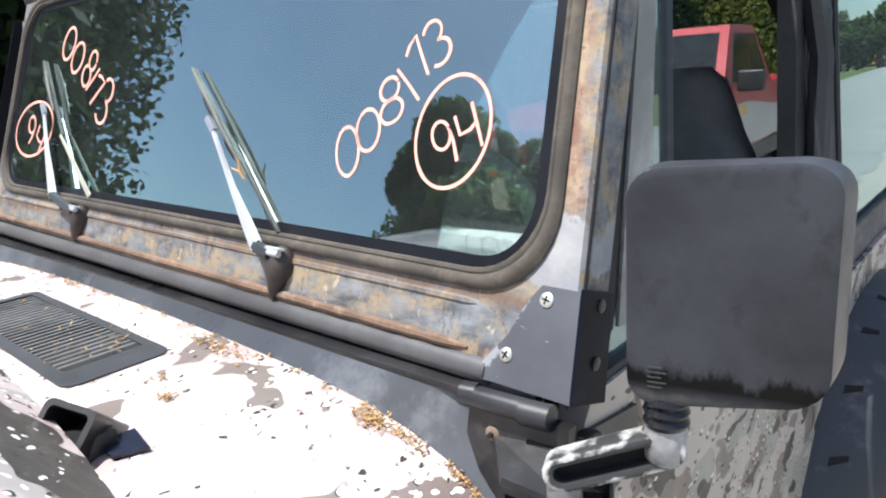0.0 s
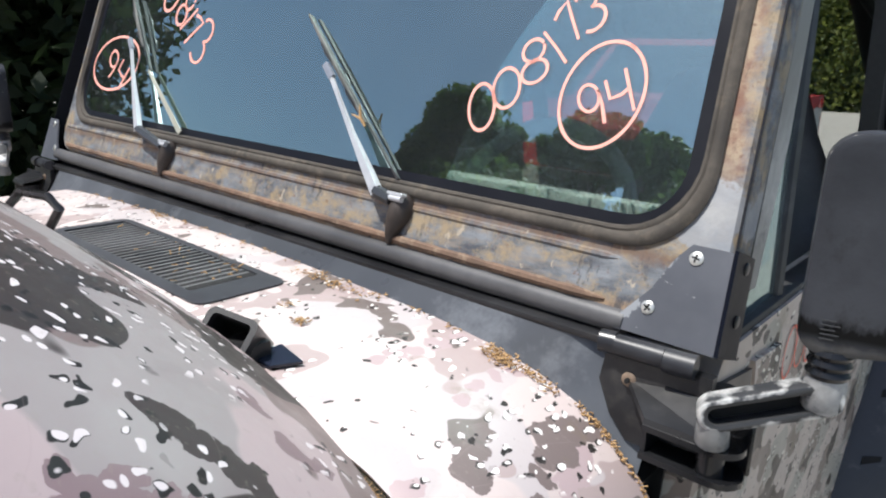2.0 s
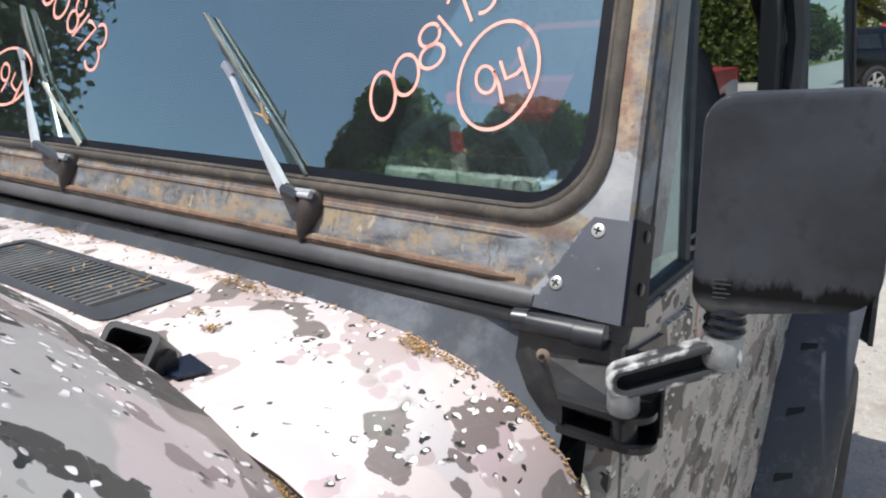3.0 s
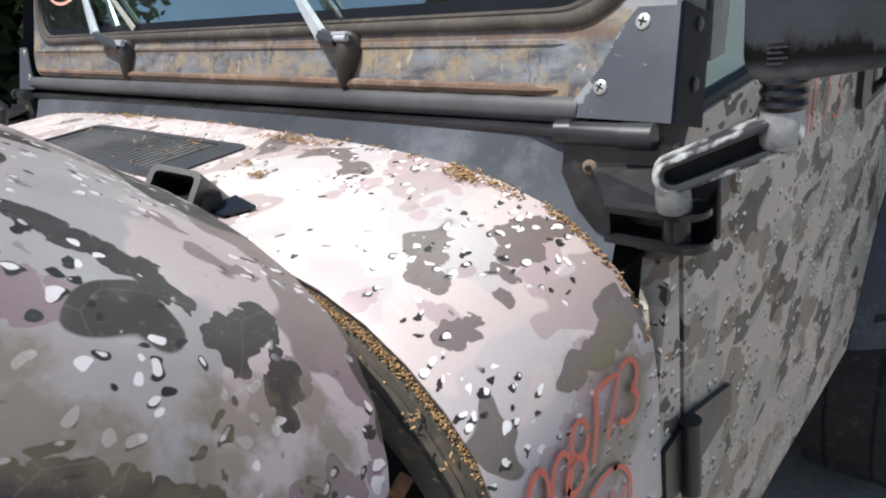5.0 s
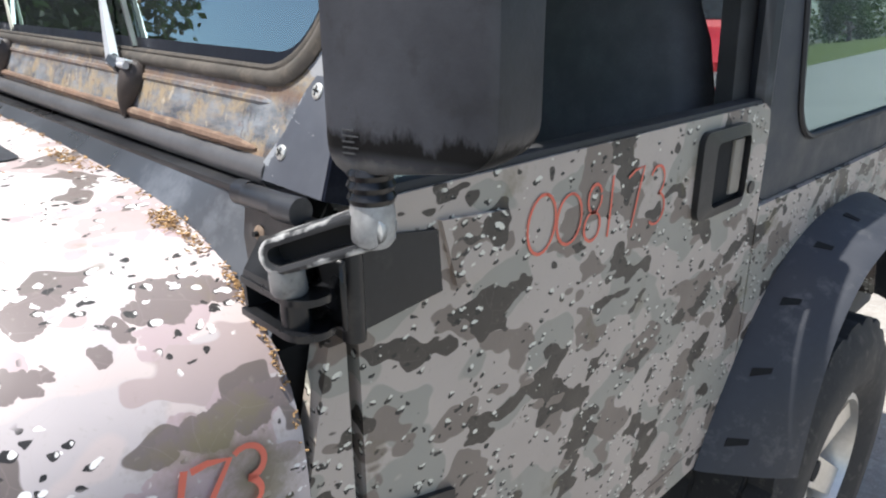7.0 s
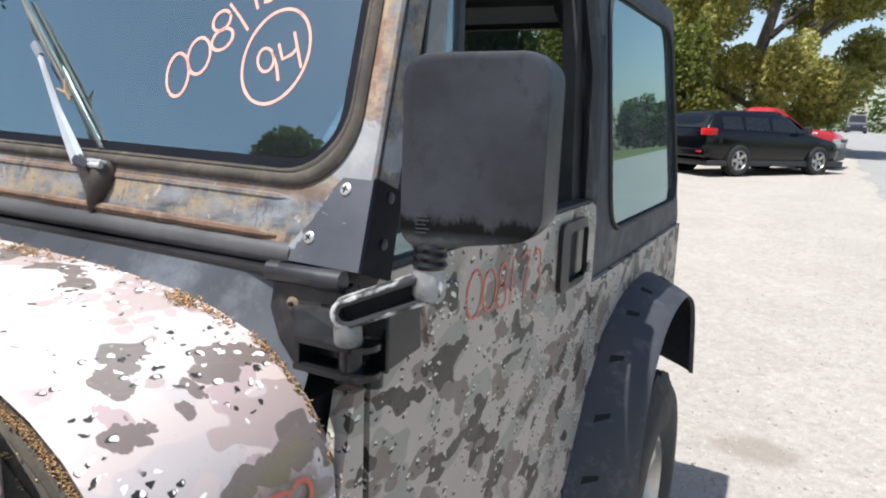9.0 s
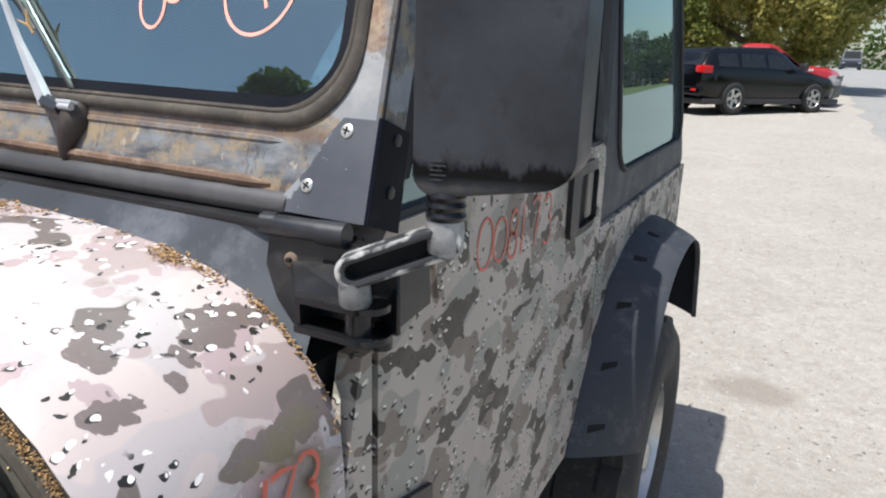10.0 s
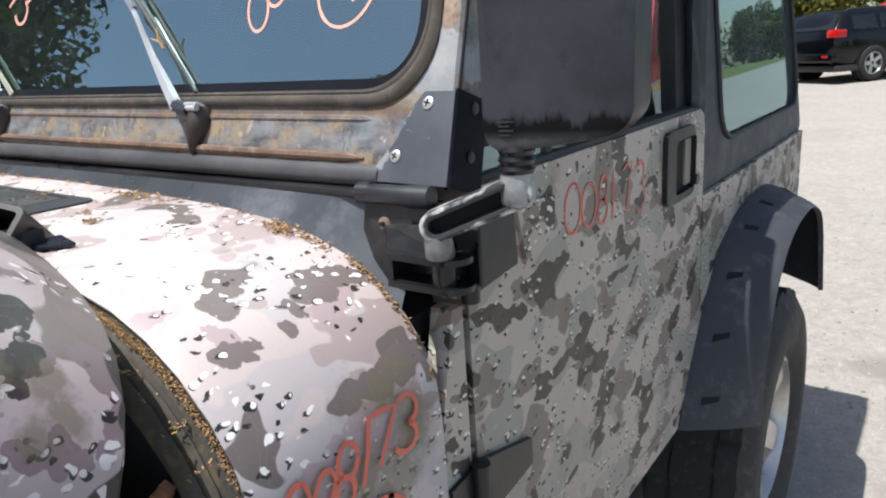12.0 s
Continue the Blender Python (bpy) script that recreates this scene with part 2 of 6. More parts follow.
def rust_paint():
    """Blue-black paint worn through to primer, ochre drips and rust along the pressings."""
    k = Mat("rusty_black_paint", rough=0.6)
    xyz = k.split()
    side = k.math("DIVIDE", k.math("ABSOLUTE", xyz[0]), k.math("SUBTRACT", 1.163, k.math("MULTIPLY", xyz[2], 0.12)))
    c = k.mix(k.ramp(k.noise(26, 6, 0.7, k.scaled((0.6, 1.0, 1.6))), 0.36, 0.62), (0.056, 0.063, 0.076), (0.19, 0.205, 0.22))
    c = k.mix(k.ramp(k.noise(60, 5, 0.7, k.scaled((0.25, 1, 1.6), (2, 2, 2))), 0.52, 0.66, 0, 0.7), c, (0.20, 0.17, 0.14))
    ochre = k.ramp(k.noise(24, 7, 0.75, k.scaled((0.8, 1, 0.95), (3, 1, 7))), 0.47, 0.60, 0.0, 0.85)
    c = k.mix(ochre, c, (0.285, 0.215, 0.125))
    edge = k.math("ADD", k.math("ABSOLUTE", k.math("SUBTRACT", xyz[2], 1.408)), k.math("MULTIPLY", k.noise(45, 6, 0.75), 0.03))
    c = k.mix(k.ramp(edge, 0.014, 0.024, 0.85, 0.0), c, (0.13, 0.08, 0.052))
    low = k.math("ADD", k.math("ABSOLUTE", k.math("SUBTRACT", xyz[2], 1.352)), k.math("MULTIPLY", k.noise(50, 6, 0.75), 0.03))
    c = k.mix(k.ramp(low, 0.018, 0.027, 0.8, 0.0), c, (0.25, 0.165, 0.095))
    band = k.math("ADD", k.math("ABSOLUTE", k.math("SUBTRACT", side, 0.825)), k.math("MULTIPLY", k.noise(38, 6, 0.75, k.scaled((1, 1, 0.5))), 0.045))
    band = k.math("MULTIPLY", k.ramp(band, 0.030, 0.044, 0.95, 0.0), k.ramp(xyz[2], 1.43, 1.52))
    c = k.mix(band, c, k.mix(k.ramp(k.noise(28, 5, 0.7), 0.42, 0.58), (0.34, 0.255, 0.165), (0.20, 0.105, 0.07)))
    c = k.mix(k.ramp(k.noise(42, 6, 0.75, k.scaled((1.4, 1, 0.35), (5, 1, 9))), 0.57, 0.66, 0.0, 0.85), c, (0.035, 0.037, 0.042))
    c = k.mix(k.ramp(k.noise(70, 5, 0.75, k.scaled((1, 1, 1), (4, 4, 1))), 0.60, 0.68, 0, 0.85), c, (0.12, 0.05, 0.032))
    c = k.mix(k.ramp(k.noise(55, 5, 0.7, k.scaled((1, 1, 0.6), (1, 6, 2))), 0.63, 0.69), c, (0.36, 0.31, 0.24))
    corner = k.math("ADD", k.math("ABSOLUTE", k.math("SUBTRACT", side, 0.815)), k.math("ABSOLUTE", k.math("SUBTRACT", xyz[2], 1.455)))
    corner = k.math("ADD", corner, k.math("MULTIPLY", k.noise(36, 5, 0.65), 0.08))
    c = k.mix(k.ramp(corner, 0.088, 0.095, 0.85, 0.0), c, k.mix(k.ramp(k.noise(20, 4), 0.4, 0.6), (0.24, 0.255, 0.275), (0.33, 0.345, 0.355)))
    k.bump(k.noise(70, 6, 0.75), 0.6, 0.0015)
    return k.set(Base_Color=c, Roughness=k.ramp(k.noise(14, 4), 0.3, 0.7, 0.42, 0.8))


def needle_material():
    """Dry litter, every piece of its own brown."""
    k = Mat("dry_needles", rough=0.85)
    g = k.node("ShaderNodeNewGeometry")
    c = k.mix(g.outputs["Random Per Island"], (0.17, 0.095, 0.04), (0.52, 0.33, 0.15))
    return k.set(Base_Color=k.mix(k.ramp(k.noise(200, 3), 0.4, 0.7, 0, 0.5), c, (0.22, 0.14, 0.07)))


def plate_paint():
    """Dark grey enamel flaked to pale primer along its inner edge."""
    k = Mat("grey_corner_plate_paint", rough=0.42)
    xyz = k.split()
    c = k.mix(k.ramp(k.noise(7, 5), 0.35, 0.65), (0.06, 0.065, 0.078), (0.10, 0.106, 0.122))
    lean = k.math("ADD", k.math("SUBTRACT", k.math("ABSOLUTE", xyz[0]), 0.745), k.math("MULTIPLY", k.math("SUBTRACT", xyz[2], 1.334), -0.56))
    lean = k.math("ADD", lean, k.math("MULTIPLY", k.noise(42, 5, 0.65), 0.055))
    c = k.mix(k.ramp(lean, 0.022, 0.025, 0.85, 0.0), c, (0.27, 0.285, 0.30))
    c = k.mix(k.ramp(k.noise(80, 4, 0.6, k.scaled((0.4, 1, 1.5))), 0.68, 0.70), c, (0.4, 0.4, 0.4))
    k.bump(k.noise(120, 4), 0.2, 0.0006)
    return k.set(Base_Color=c, Roughness=k.ramp(k.noise(15, 4), 0.3, 0.7, 0.35, 0.55))


def mirror_shell():
    """Weathered black plastic with pale dust specks and a scuffed lower band."""
    k = Mat("scuffed_mirror_plastic", rough=0.45)
    xyz = k.split()
    c = k.mix(k.ramp(k.noise(9, 5, 0.6), 0.35, 0.65), (0.015, 0.0165, 0.021), (0.040, 0.043, 0.051))
    smear = k.ramp(k.noise(22, 5, 0.65, k.scaled((1, 1, 0.8), (3, 7, 1))), 0.56, 0.66, 0.0, 0.7)
    c = k.mix(smear, c, (0.012, 0.013, 0.015))
    low = k.math("ADD", xyz[2], k.math("MULTIPLY", k.noise(60, 5, 0.7, k.scaled((1, 1, 0.35))), 0.045))
    band = k.math("MULTIPLY", k.ramp(low, 1.432, 1.424), k.ramp(xyz[2], 1.386, 1.396))
    c = k.mix(band, c, (0.006, 0.006, 0.006))
    edge = k.math("ADD", xyz[2], k.math("MULTIPLY", k.noise(90, 5, 0.7), 0.02))
    c = k.mix(k.ramp(edge, 1.400, 1.394, 0.0, 0.6), c, (0.085, 0.08, 0.072))
    spot = k.cells(75)
    few = k.ramp(k.split(spot.outputs["Color"])[0], 0.86, 0.87)
    c = k.mix(k.math("MULTIPLY", k.ramp(spot.outputs["Distance"], 0.13, 0.08), few), c, (0.26, 0.25, 0.23))
    k.bump(k.noise(300, 4), 0.25, 0.0006)
    k.put(k.b.inputs["Specular IOR Level"], k.ramp(band, 0.0, 1.0, 0.42, 0.12))
    return k.set(Base_Color=c, Roughness=k.ramp(k.noise(14, 4), 0.3, 0.7, 0.36, 0.58))


def bare_metal():
    """Cast arm: black paint worn to dull aluminium on its outer faces."""
    k = Mat("worn_cast_metal", rough=0.4)
    edge = k.node("ShaderNodeNewGeometry").outputs["Pointiness"]
    wear = k.math("ADD", edge, k.math("MULTIPLY", k.math("SUBTRACT", k.noise(26, 4, 0.6), 0.5), 0.14))
    f = k.ramp(wear, 0.556, 0.575)
    c = k.mix(f, (0.030, 0.031, 0.033), (0.60, 0.60, 0.58))
    k.bump(k.noise(150, 4), 0.3, 0.0006)
    return k.set(Base_Color=c, Metallic=k.ramp(f, 0, 1, 0.0, 0.4), Roughness=0.42)


def glass_material(name, tint=(0.8, 0.85, 0.85), rough=0.0, dirt=0.03, mirror_part=0.10):
    k = Mat(name, tint, rough)
    t, o = k.t, k.t.nodes["Material Output"]
    clear = k.node("ShaderNodeBsdfTransparent")
    clear.inputs[0].default_value = (*tint, 1)
    gloss = k.node("ShaderNodeBsdfGlossy")
    gloss.inputs["Roughness"].default_value = rough
    gloss.inputs["Color"].default_value = (0.76, 0.98, 0.97, 1)
    fr = k.node("ShaderNodeFresnel")
    fr.inputs[0].default_value = 1.52
    dust = k.node("ShaderNodeBsdfDiffuse")
    dust.inputs[0].default_value = (0.42, 0.48, 0.50, 1)
    film = k.node("ShaderNodeMixShader")
    k.link(k.ramp(k.noise(9, 5, 0.65), 0.3, 0.7, dirt * 0.6, dirt * 1.3), film.inputs[0])
    k.link(clear.outputs[0], film.inputs[1])
    k.link(dust.outputs[0], film.inputs[2])
    mixer = k.node("ShaderNodeMixShader")
    k.link(k.ramp(fr.outputs[0], 0.0, 1.0, mirror_part, 1.0), mixer.inputs[0])
    k.link(film.outputs[0], mixer.inputs[1])
    k.link(gloss.outputs[0], mixer.inputs[2])
    k.link(mixer.outputs[0], o.inputs[0])
    return k.m


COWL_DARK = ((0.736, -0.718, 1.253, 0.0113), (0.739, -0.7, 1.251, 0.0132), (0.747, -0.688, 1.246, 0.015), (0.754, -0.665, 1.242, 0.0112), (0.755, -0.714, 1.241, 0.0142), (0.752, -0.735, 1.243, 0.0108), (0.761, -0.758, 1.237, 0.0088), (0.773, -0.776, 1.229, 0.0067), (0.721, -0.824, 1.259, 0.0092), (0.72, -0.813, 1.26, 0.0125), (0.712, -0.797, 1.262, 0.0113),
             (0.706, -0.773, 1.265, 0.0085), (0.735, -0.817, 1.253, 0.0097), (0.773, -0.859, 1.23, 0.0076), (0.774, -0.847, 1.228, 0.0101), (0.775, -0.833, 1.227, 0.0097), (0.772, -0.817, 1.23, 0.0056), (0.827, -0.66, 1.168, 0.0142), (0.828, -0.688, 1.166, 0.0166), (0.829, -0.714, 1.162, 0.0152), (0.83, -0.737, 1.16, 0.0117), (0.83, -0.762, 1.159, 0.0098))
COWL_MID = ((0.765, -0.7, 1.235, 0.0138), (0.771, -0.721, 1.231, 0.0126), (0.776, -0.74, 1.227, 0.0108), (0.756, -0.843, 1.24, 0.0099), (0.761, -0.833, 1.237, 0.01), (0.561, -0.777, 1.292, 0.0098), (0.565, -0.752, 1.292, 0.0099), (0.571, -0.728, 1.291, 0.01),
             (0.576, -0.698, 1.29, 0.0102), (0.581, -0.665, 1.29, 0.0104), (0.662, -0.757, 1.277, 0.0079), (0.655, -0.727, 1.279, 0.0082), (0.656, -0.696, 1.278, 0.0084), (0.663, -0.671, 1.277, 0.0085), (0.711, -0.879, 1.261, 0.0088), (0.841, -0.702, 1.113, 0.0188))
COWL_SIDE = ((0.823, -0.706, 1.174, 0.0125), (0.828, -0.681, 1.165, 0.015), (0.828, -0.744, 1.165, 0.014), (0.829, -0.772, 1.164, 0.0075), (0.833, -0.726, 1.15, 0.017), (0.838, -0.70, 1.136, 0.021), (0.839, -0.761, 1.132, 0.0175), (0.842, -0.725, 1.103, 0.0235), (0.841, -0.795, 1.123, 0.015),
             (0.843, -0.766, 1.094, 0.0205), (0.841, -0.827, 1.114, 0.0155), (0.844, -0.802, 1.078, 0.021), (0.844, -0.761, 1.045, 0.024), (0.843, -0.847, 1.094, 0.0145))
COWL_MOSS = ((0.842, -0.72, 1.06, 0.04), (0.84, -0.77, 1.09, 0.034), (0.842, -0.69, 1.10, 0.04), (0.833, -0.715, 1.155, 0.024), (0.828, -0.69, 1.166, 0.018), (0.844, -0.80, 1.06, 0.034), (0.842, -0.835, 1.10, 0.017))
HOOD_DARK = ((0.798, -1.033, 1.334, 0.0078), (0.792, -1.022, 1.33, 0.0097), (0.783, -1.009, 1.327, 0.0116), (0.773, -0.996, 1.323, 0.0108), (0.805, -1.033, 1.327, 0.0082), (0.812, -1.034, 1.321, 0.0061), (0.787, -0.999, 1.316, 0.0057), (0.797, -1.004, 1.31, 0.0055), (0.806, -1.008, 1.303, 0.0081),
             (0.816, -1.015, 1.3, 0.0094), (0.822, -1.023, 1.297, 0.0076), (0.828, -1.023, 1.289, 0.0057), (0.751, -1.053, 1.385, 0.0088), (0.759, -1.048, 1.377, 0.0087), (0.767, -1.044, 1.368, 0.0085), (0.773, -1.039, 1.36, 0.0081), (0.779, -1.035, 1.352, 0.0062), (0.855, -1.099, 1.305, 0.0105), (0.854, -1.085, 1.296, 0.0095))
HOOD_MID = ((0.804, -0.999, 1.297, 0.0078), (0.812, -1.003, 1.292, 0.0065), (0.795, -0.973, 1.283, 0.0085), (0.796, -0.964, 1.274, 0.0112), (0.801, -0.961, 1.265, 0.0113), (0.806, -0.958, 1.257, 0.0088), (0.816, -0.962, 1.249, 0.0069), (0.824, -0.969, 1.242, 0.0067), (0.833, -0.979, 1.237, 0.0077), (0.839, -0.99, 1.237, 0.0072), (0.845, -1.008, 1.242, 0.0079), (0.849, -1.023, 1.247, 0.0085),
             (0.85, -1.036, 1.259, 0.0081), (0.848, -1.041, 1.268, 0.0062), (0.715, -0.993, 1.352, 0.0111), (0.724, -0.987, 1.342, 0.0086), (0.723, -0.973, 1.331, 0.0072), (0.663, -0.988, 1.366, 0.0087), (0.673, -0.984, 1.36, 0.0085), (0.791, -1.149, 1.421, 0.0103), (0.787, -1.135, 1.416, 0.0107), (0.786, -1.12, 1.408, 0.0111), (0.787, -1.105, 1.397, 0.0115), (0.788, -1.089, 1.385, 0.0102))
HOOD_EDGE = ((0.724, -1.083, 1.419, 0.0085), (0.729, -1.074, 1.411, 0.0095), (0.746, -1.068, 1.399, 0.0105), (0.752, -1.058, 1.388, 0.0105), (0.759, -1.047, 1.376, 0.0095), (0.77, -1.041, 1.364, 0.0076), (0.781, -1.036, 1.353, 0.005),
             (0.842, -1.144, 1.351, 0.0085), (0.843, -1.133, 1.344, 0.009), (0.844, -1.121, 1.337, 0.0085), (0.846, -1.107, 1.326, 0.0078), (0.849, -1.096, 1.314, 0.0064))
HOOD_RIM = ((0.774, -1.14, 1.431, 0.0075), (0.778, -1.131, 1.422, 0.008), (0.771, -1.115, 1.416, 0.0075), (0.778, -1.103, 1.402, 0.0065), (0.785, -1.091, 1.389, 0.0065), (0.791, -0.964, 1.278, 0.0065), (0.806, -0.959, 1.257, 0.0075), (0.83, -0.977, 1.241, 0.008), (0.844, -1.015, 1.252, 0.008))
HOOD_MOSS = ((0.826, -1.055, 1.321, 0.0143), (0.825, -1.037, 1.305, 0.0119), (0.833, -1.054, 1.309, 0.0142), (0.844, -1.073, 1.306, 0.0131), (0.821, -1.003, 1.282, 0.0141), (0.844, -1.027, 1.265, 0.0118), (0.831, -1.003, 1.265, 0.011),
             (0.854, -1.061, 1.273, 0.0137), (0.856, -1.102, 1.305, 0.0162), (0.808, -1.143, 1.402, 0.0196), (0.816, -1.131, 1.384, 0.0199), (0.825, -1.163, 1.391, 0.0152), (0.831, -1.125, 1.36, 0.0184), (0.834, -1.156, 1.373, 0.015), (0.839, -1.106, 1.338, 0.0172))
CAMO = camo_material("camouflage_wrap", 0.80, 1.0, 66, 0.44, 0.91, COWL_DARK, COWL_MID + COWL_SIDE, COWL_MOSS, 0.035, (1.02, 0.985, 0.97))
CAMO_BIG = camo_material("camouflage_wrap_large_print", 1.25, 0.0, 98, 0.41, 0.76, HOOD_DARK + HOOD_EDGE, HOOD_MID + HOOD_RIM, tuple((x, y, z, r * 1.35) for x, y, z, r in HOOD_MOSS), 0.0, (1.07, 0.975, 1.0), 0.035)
CAMO_SMALL = camo_material("camouflage_wrap_small_print", 0.62, 0.0, 50, 0.42, 0.80, tint=(1.03, 1.0, 0.89), deep=0.03)
RUST = rust_paint()
CAST = bare_metal()
BLACK = plain("satin_black_paint", (0.036, 0.040, 0.047), 0.40, vary=0.35, scale=10, grime=(0.085, 0.092, 0.105))
BLACKDUST = plain("dusty_black_steel", (0.012, 0.0125, 0.014), 0.36, vary=0.4, scale=20, spec=0.45, grime=(0.036, 0.034, 0.032))
KNUCKLE = plain("worn_black_hinge_paint", (0.016, 0.0175, 0.021), 0.33, vary=0.4, scale=24, grime=(0.05, 0.052, 0.056))
PLASTIC = plain("weathered_black_plastic", (0.034, 0.036, 0.042), 0.42, vary=0.3, scale=9, bump=0.3, grime=(0.075, 0.075, 0.072))
HARDTOP = plain("grey_textured_hardtop", (0.05, 0.052, 0.059), 0.6, vary=0.15, scale=60, bump=0.5)
FLARE = plain("faded_flare_plastic", (0.036, 0.039, 0.047), 0.62, vary=0.2, scale=18, bump=0.3, grime=(0.10, 0.10, 0.10))
GASKET = plain("aged_rubber_gasket", (0.066, 0.057, 0.047), 0.9, vary=0.45, scale=25, bump=0.6, grime=(0.14, 0.115, 0.085))
RUBBER = plain("black_rubber", (0.03, 0.03, 0.031), 0.6, vary=0.3, scale=30)
PLATE = plate_paint()
ZINC = plain("zinc_screw", (0.62, 0.62, 0.58), 0.35, 0.7, vary=0.25, scale=90)
STEEL = plain("bright_wiper_steel", (0.52, 0.53, 0.55), 0.38, 0.35, vary=0.12, scale=40)
# Near-black: paints the shade of gaps and recesses; also colours dark running gear.
DARK = plain("recess_shade_and_dark_parts", (0.008, 0.008, 0.008), 0.9, vary=0.4, scale=20)
PAINTPEN = plain("salmon_paint_marker", (0.92, 0.42, 0.34), 0.55, vary=0.06, scale=60, bump=0.1)
PAINTPEN_RED = plain("red_orange_paint_marker", (0.72, 0.16, 0.10), 0.6, vary=0.1, scale=60, bump=0.1)
NEEDLE = needle_material()
LIP = plain("weathered_lip_seal", (0.068, 0.060, 0.047), 0.85, vary=0.5, scale=45, bump=0.6, grime=(0.17, 0.115, 0.055))
RUSTBEAD = plain("rust_brown_bead", (0.15, 0.095, 0.065), 0.85, vary=0.4, scale=40, bump=0.6, grime=(0.27, 0.20, 0.14))
SEATFAB = plain("grey_seat_fabric", (0.11, 0.111, 0.116), 0.9, vary=0.2, scale=60)
GLASS = glass_material("windscreen_glass", (0.74, 0.80, 0.80), 0.0, 0.040, 0.27)
SIDEGLASS = glass_material("side_glass", (0.45, 0.48, 0.48), 0.0, 0.20, 0.2)
CLEAR = glass_material("clear_glass", (0.85, 0.88, 0.88))
TYRE = plain("tyre_rubber", (0.028, 0.027, 0.026), 0.8, vary=0.3, scale=40, bump=0.4, grime=(0.09, 0.08, 0.07))
ALLOY = plain("machined_alloy", (0.62, 0.60, 0.56), 0.35, 0.8, vary=0.2, scale=20)
# Black rim lightened to grey: the sky's glint is put into the colour.
WHEELGREY = plain("grey_rim_glint", (0.36, 0.36, 0.355), 0.2, vary=0.2, scale=30)
# Plate side: dark reflections put into a near-black colour with little sheen.
BLACKBLUE = plain("blue_black_cheek_shade", (0.007, 0.009, 0.016), 0.42, vary=0.4, scale=14, spec=0.05, grime=(0.02, 0.022, 0.028))
UPSTAND = plain("dusty_satin_upstand", (0.064, 0.070, 0.080), 0.36, vary=0.35, scale=8, grime=(0.14, 0.15, 0.165))
ALUM = plain("dull_cast_aluminium", (0.31, 0.31, 0.305), 0.5, 0.2, vary=0.4, scale=40, bump=0.4, grime=(0.05, 0.05, 0.05))
ROLLSEAL = plain("sun_greyed_rubber_roll", (0.075, 0.075, 0.078), 0.45, vary=0.3, scale=16, bump=0.3)
SLAT = plain("dusty_grille_slat", (0.085, 0.085, 0.088), 0.6, vary=0.4, scale=40)
MIRRORSHELL = mirror_shell()
MARK = plain("moulded_mark", (0.042, 0.043, 0.045), 0.6)


# ---------------------------------------------------------------- shapes of the parked vehicle
COWL = ((0, 1.308), (0.16, 1.307), (0.31, 1.304), (0.43, 1.300), (0.53, 1.295), (0.61, 1.287), (0.68, 1.274), (0.73, 1.256), (0.77, 1.232),
        (0.805, 1.200), (0.828, 1.166), (0.840, 1.130), (0.844, 1.08), (0.845, 0.95), (0.845, 0.70))
HOOD = ((0, 1.320), (0.2, 1.318), (0.31, 1.314), (0.43, 1.306), (0.53, 1.295), (0.61, 1.281), (0.68, 1.264), (0.73, 1.247), (0.77, 1.226), (0.80, 1.202), (0.822, 1.176), (0.838, 1.148), (0.848, 1.112), (0.855, 1.06), (0.858, 1.0))
SIDE = CX + 0.845
WX = -0.0680          # middle of the windscreen frame
TILT = 0.012          # the windscreen leans a little to one side
HOOD_OPEN = 40.0      # the hood stands ajar


def across(profile, y, wide=1.0, dz=0.0, inset=0.0):
    """A profile from one side over the top to the other, at y."""
    right = [(CX + u * wide - (inset if u > 0.7 else 0), y, z + dz) for u, z in profile]
    left = [(2 * CX - x, yy, z) for x, yy, z in right[:0:-1]]
    return left + right


def cowl_z(x):
    u = abs(x - CX)
    for (a, za), (b, zb) in zip(COWL, COWL[1:]):
        if u <= b:
            return za + (zb - za) * (u - a) / (b - a)
    return 0.7


def screen(x, z, off=0.0):
    """A place on the sloping windscreen: off is out along its normal."""
    xx = CX + (x - CX) * (1 - 0.06 * (z - 1.36))
    z += TILT * (0.62 - x)
    return Vector((xx, 0.352 * (z - 1.36) - 0.943 * off, z + 0.332 * off))


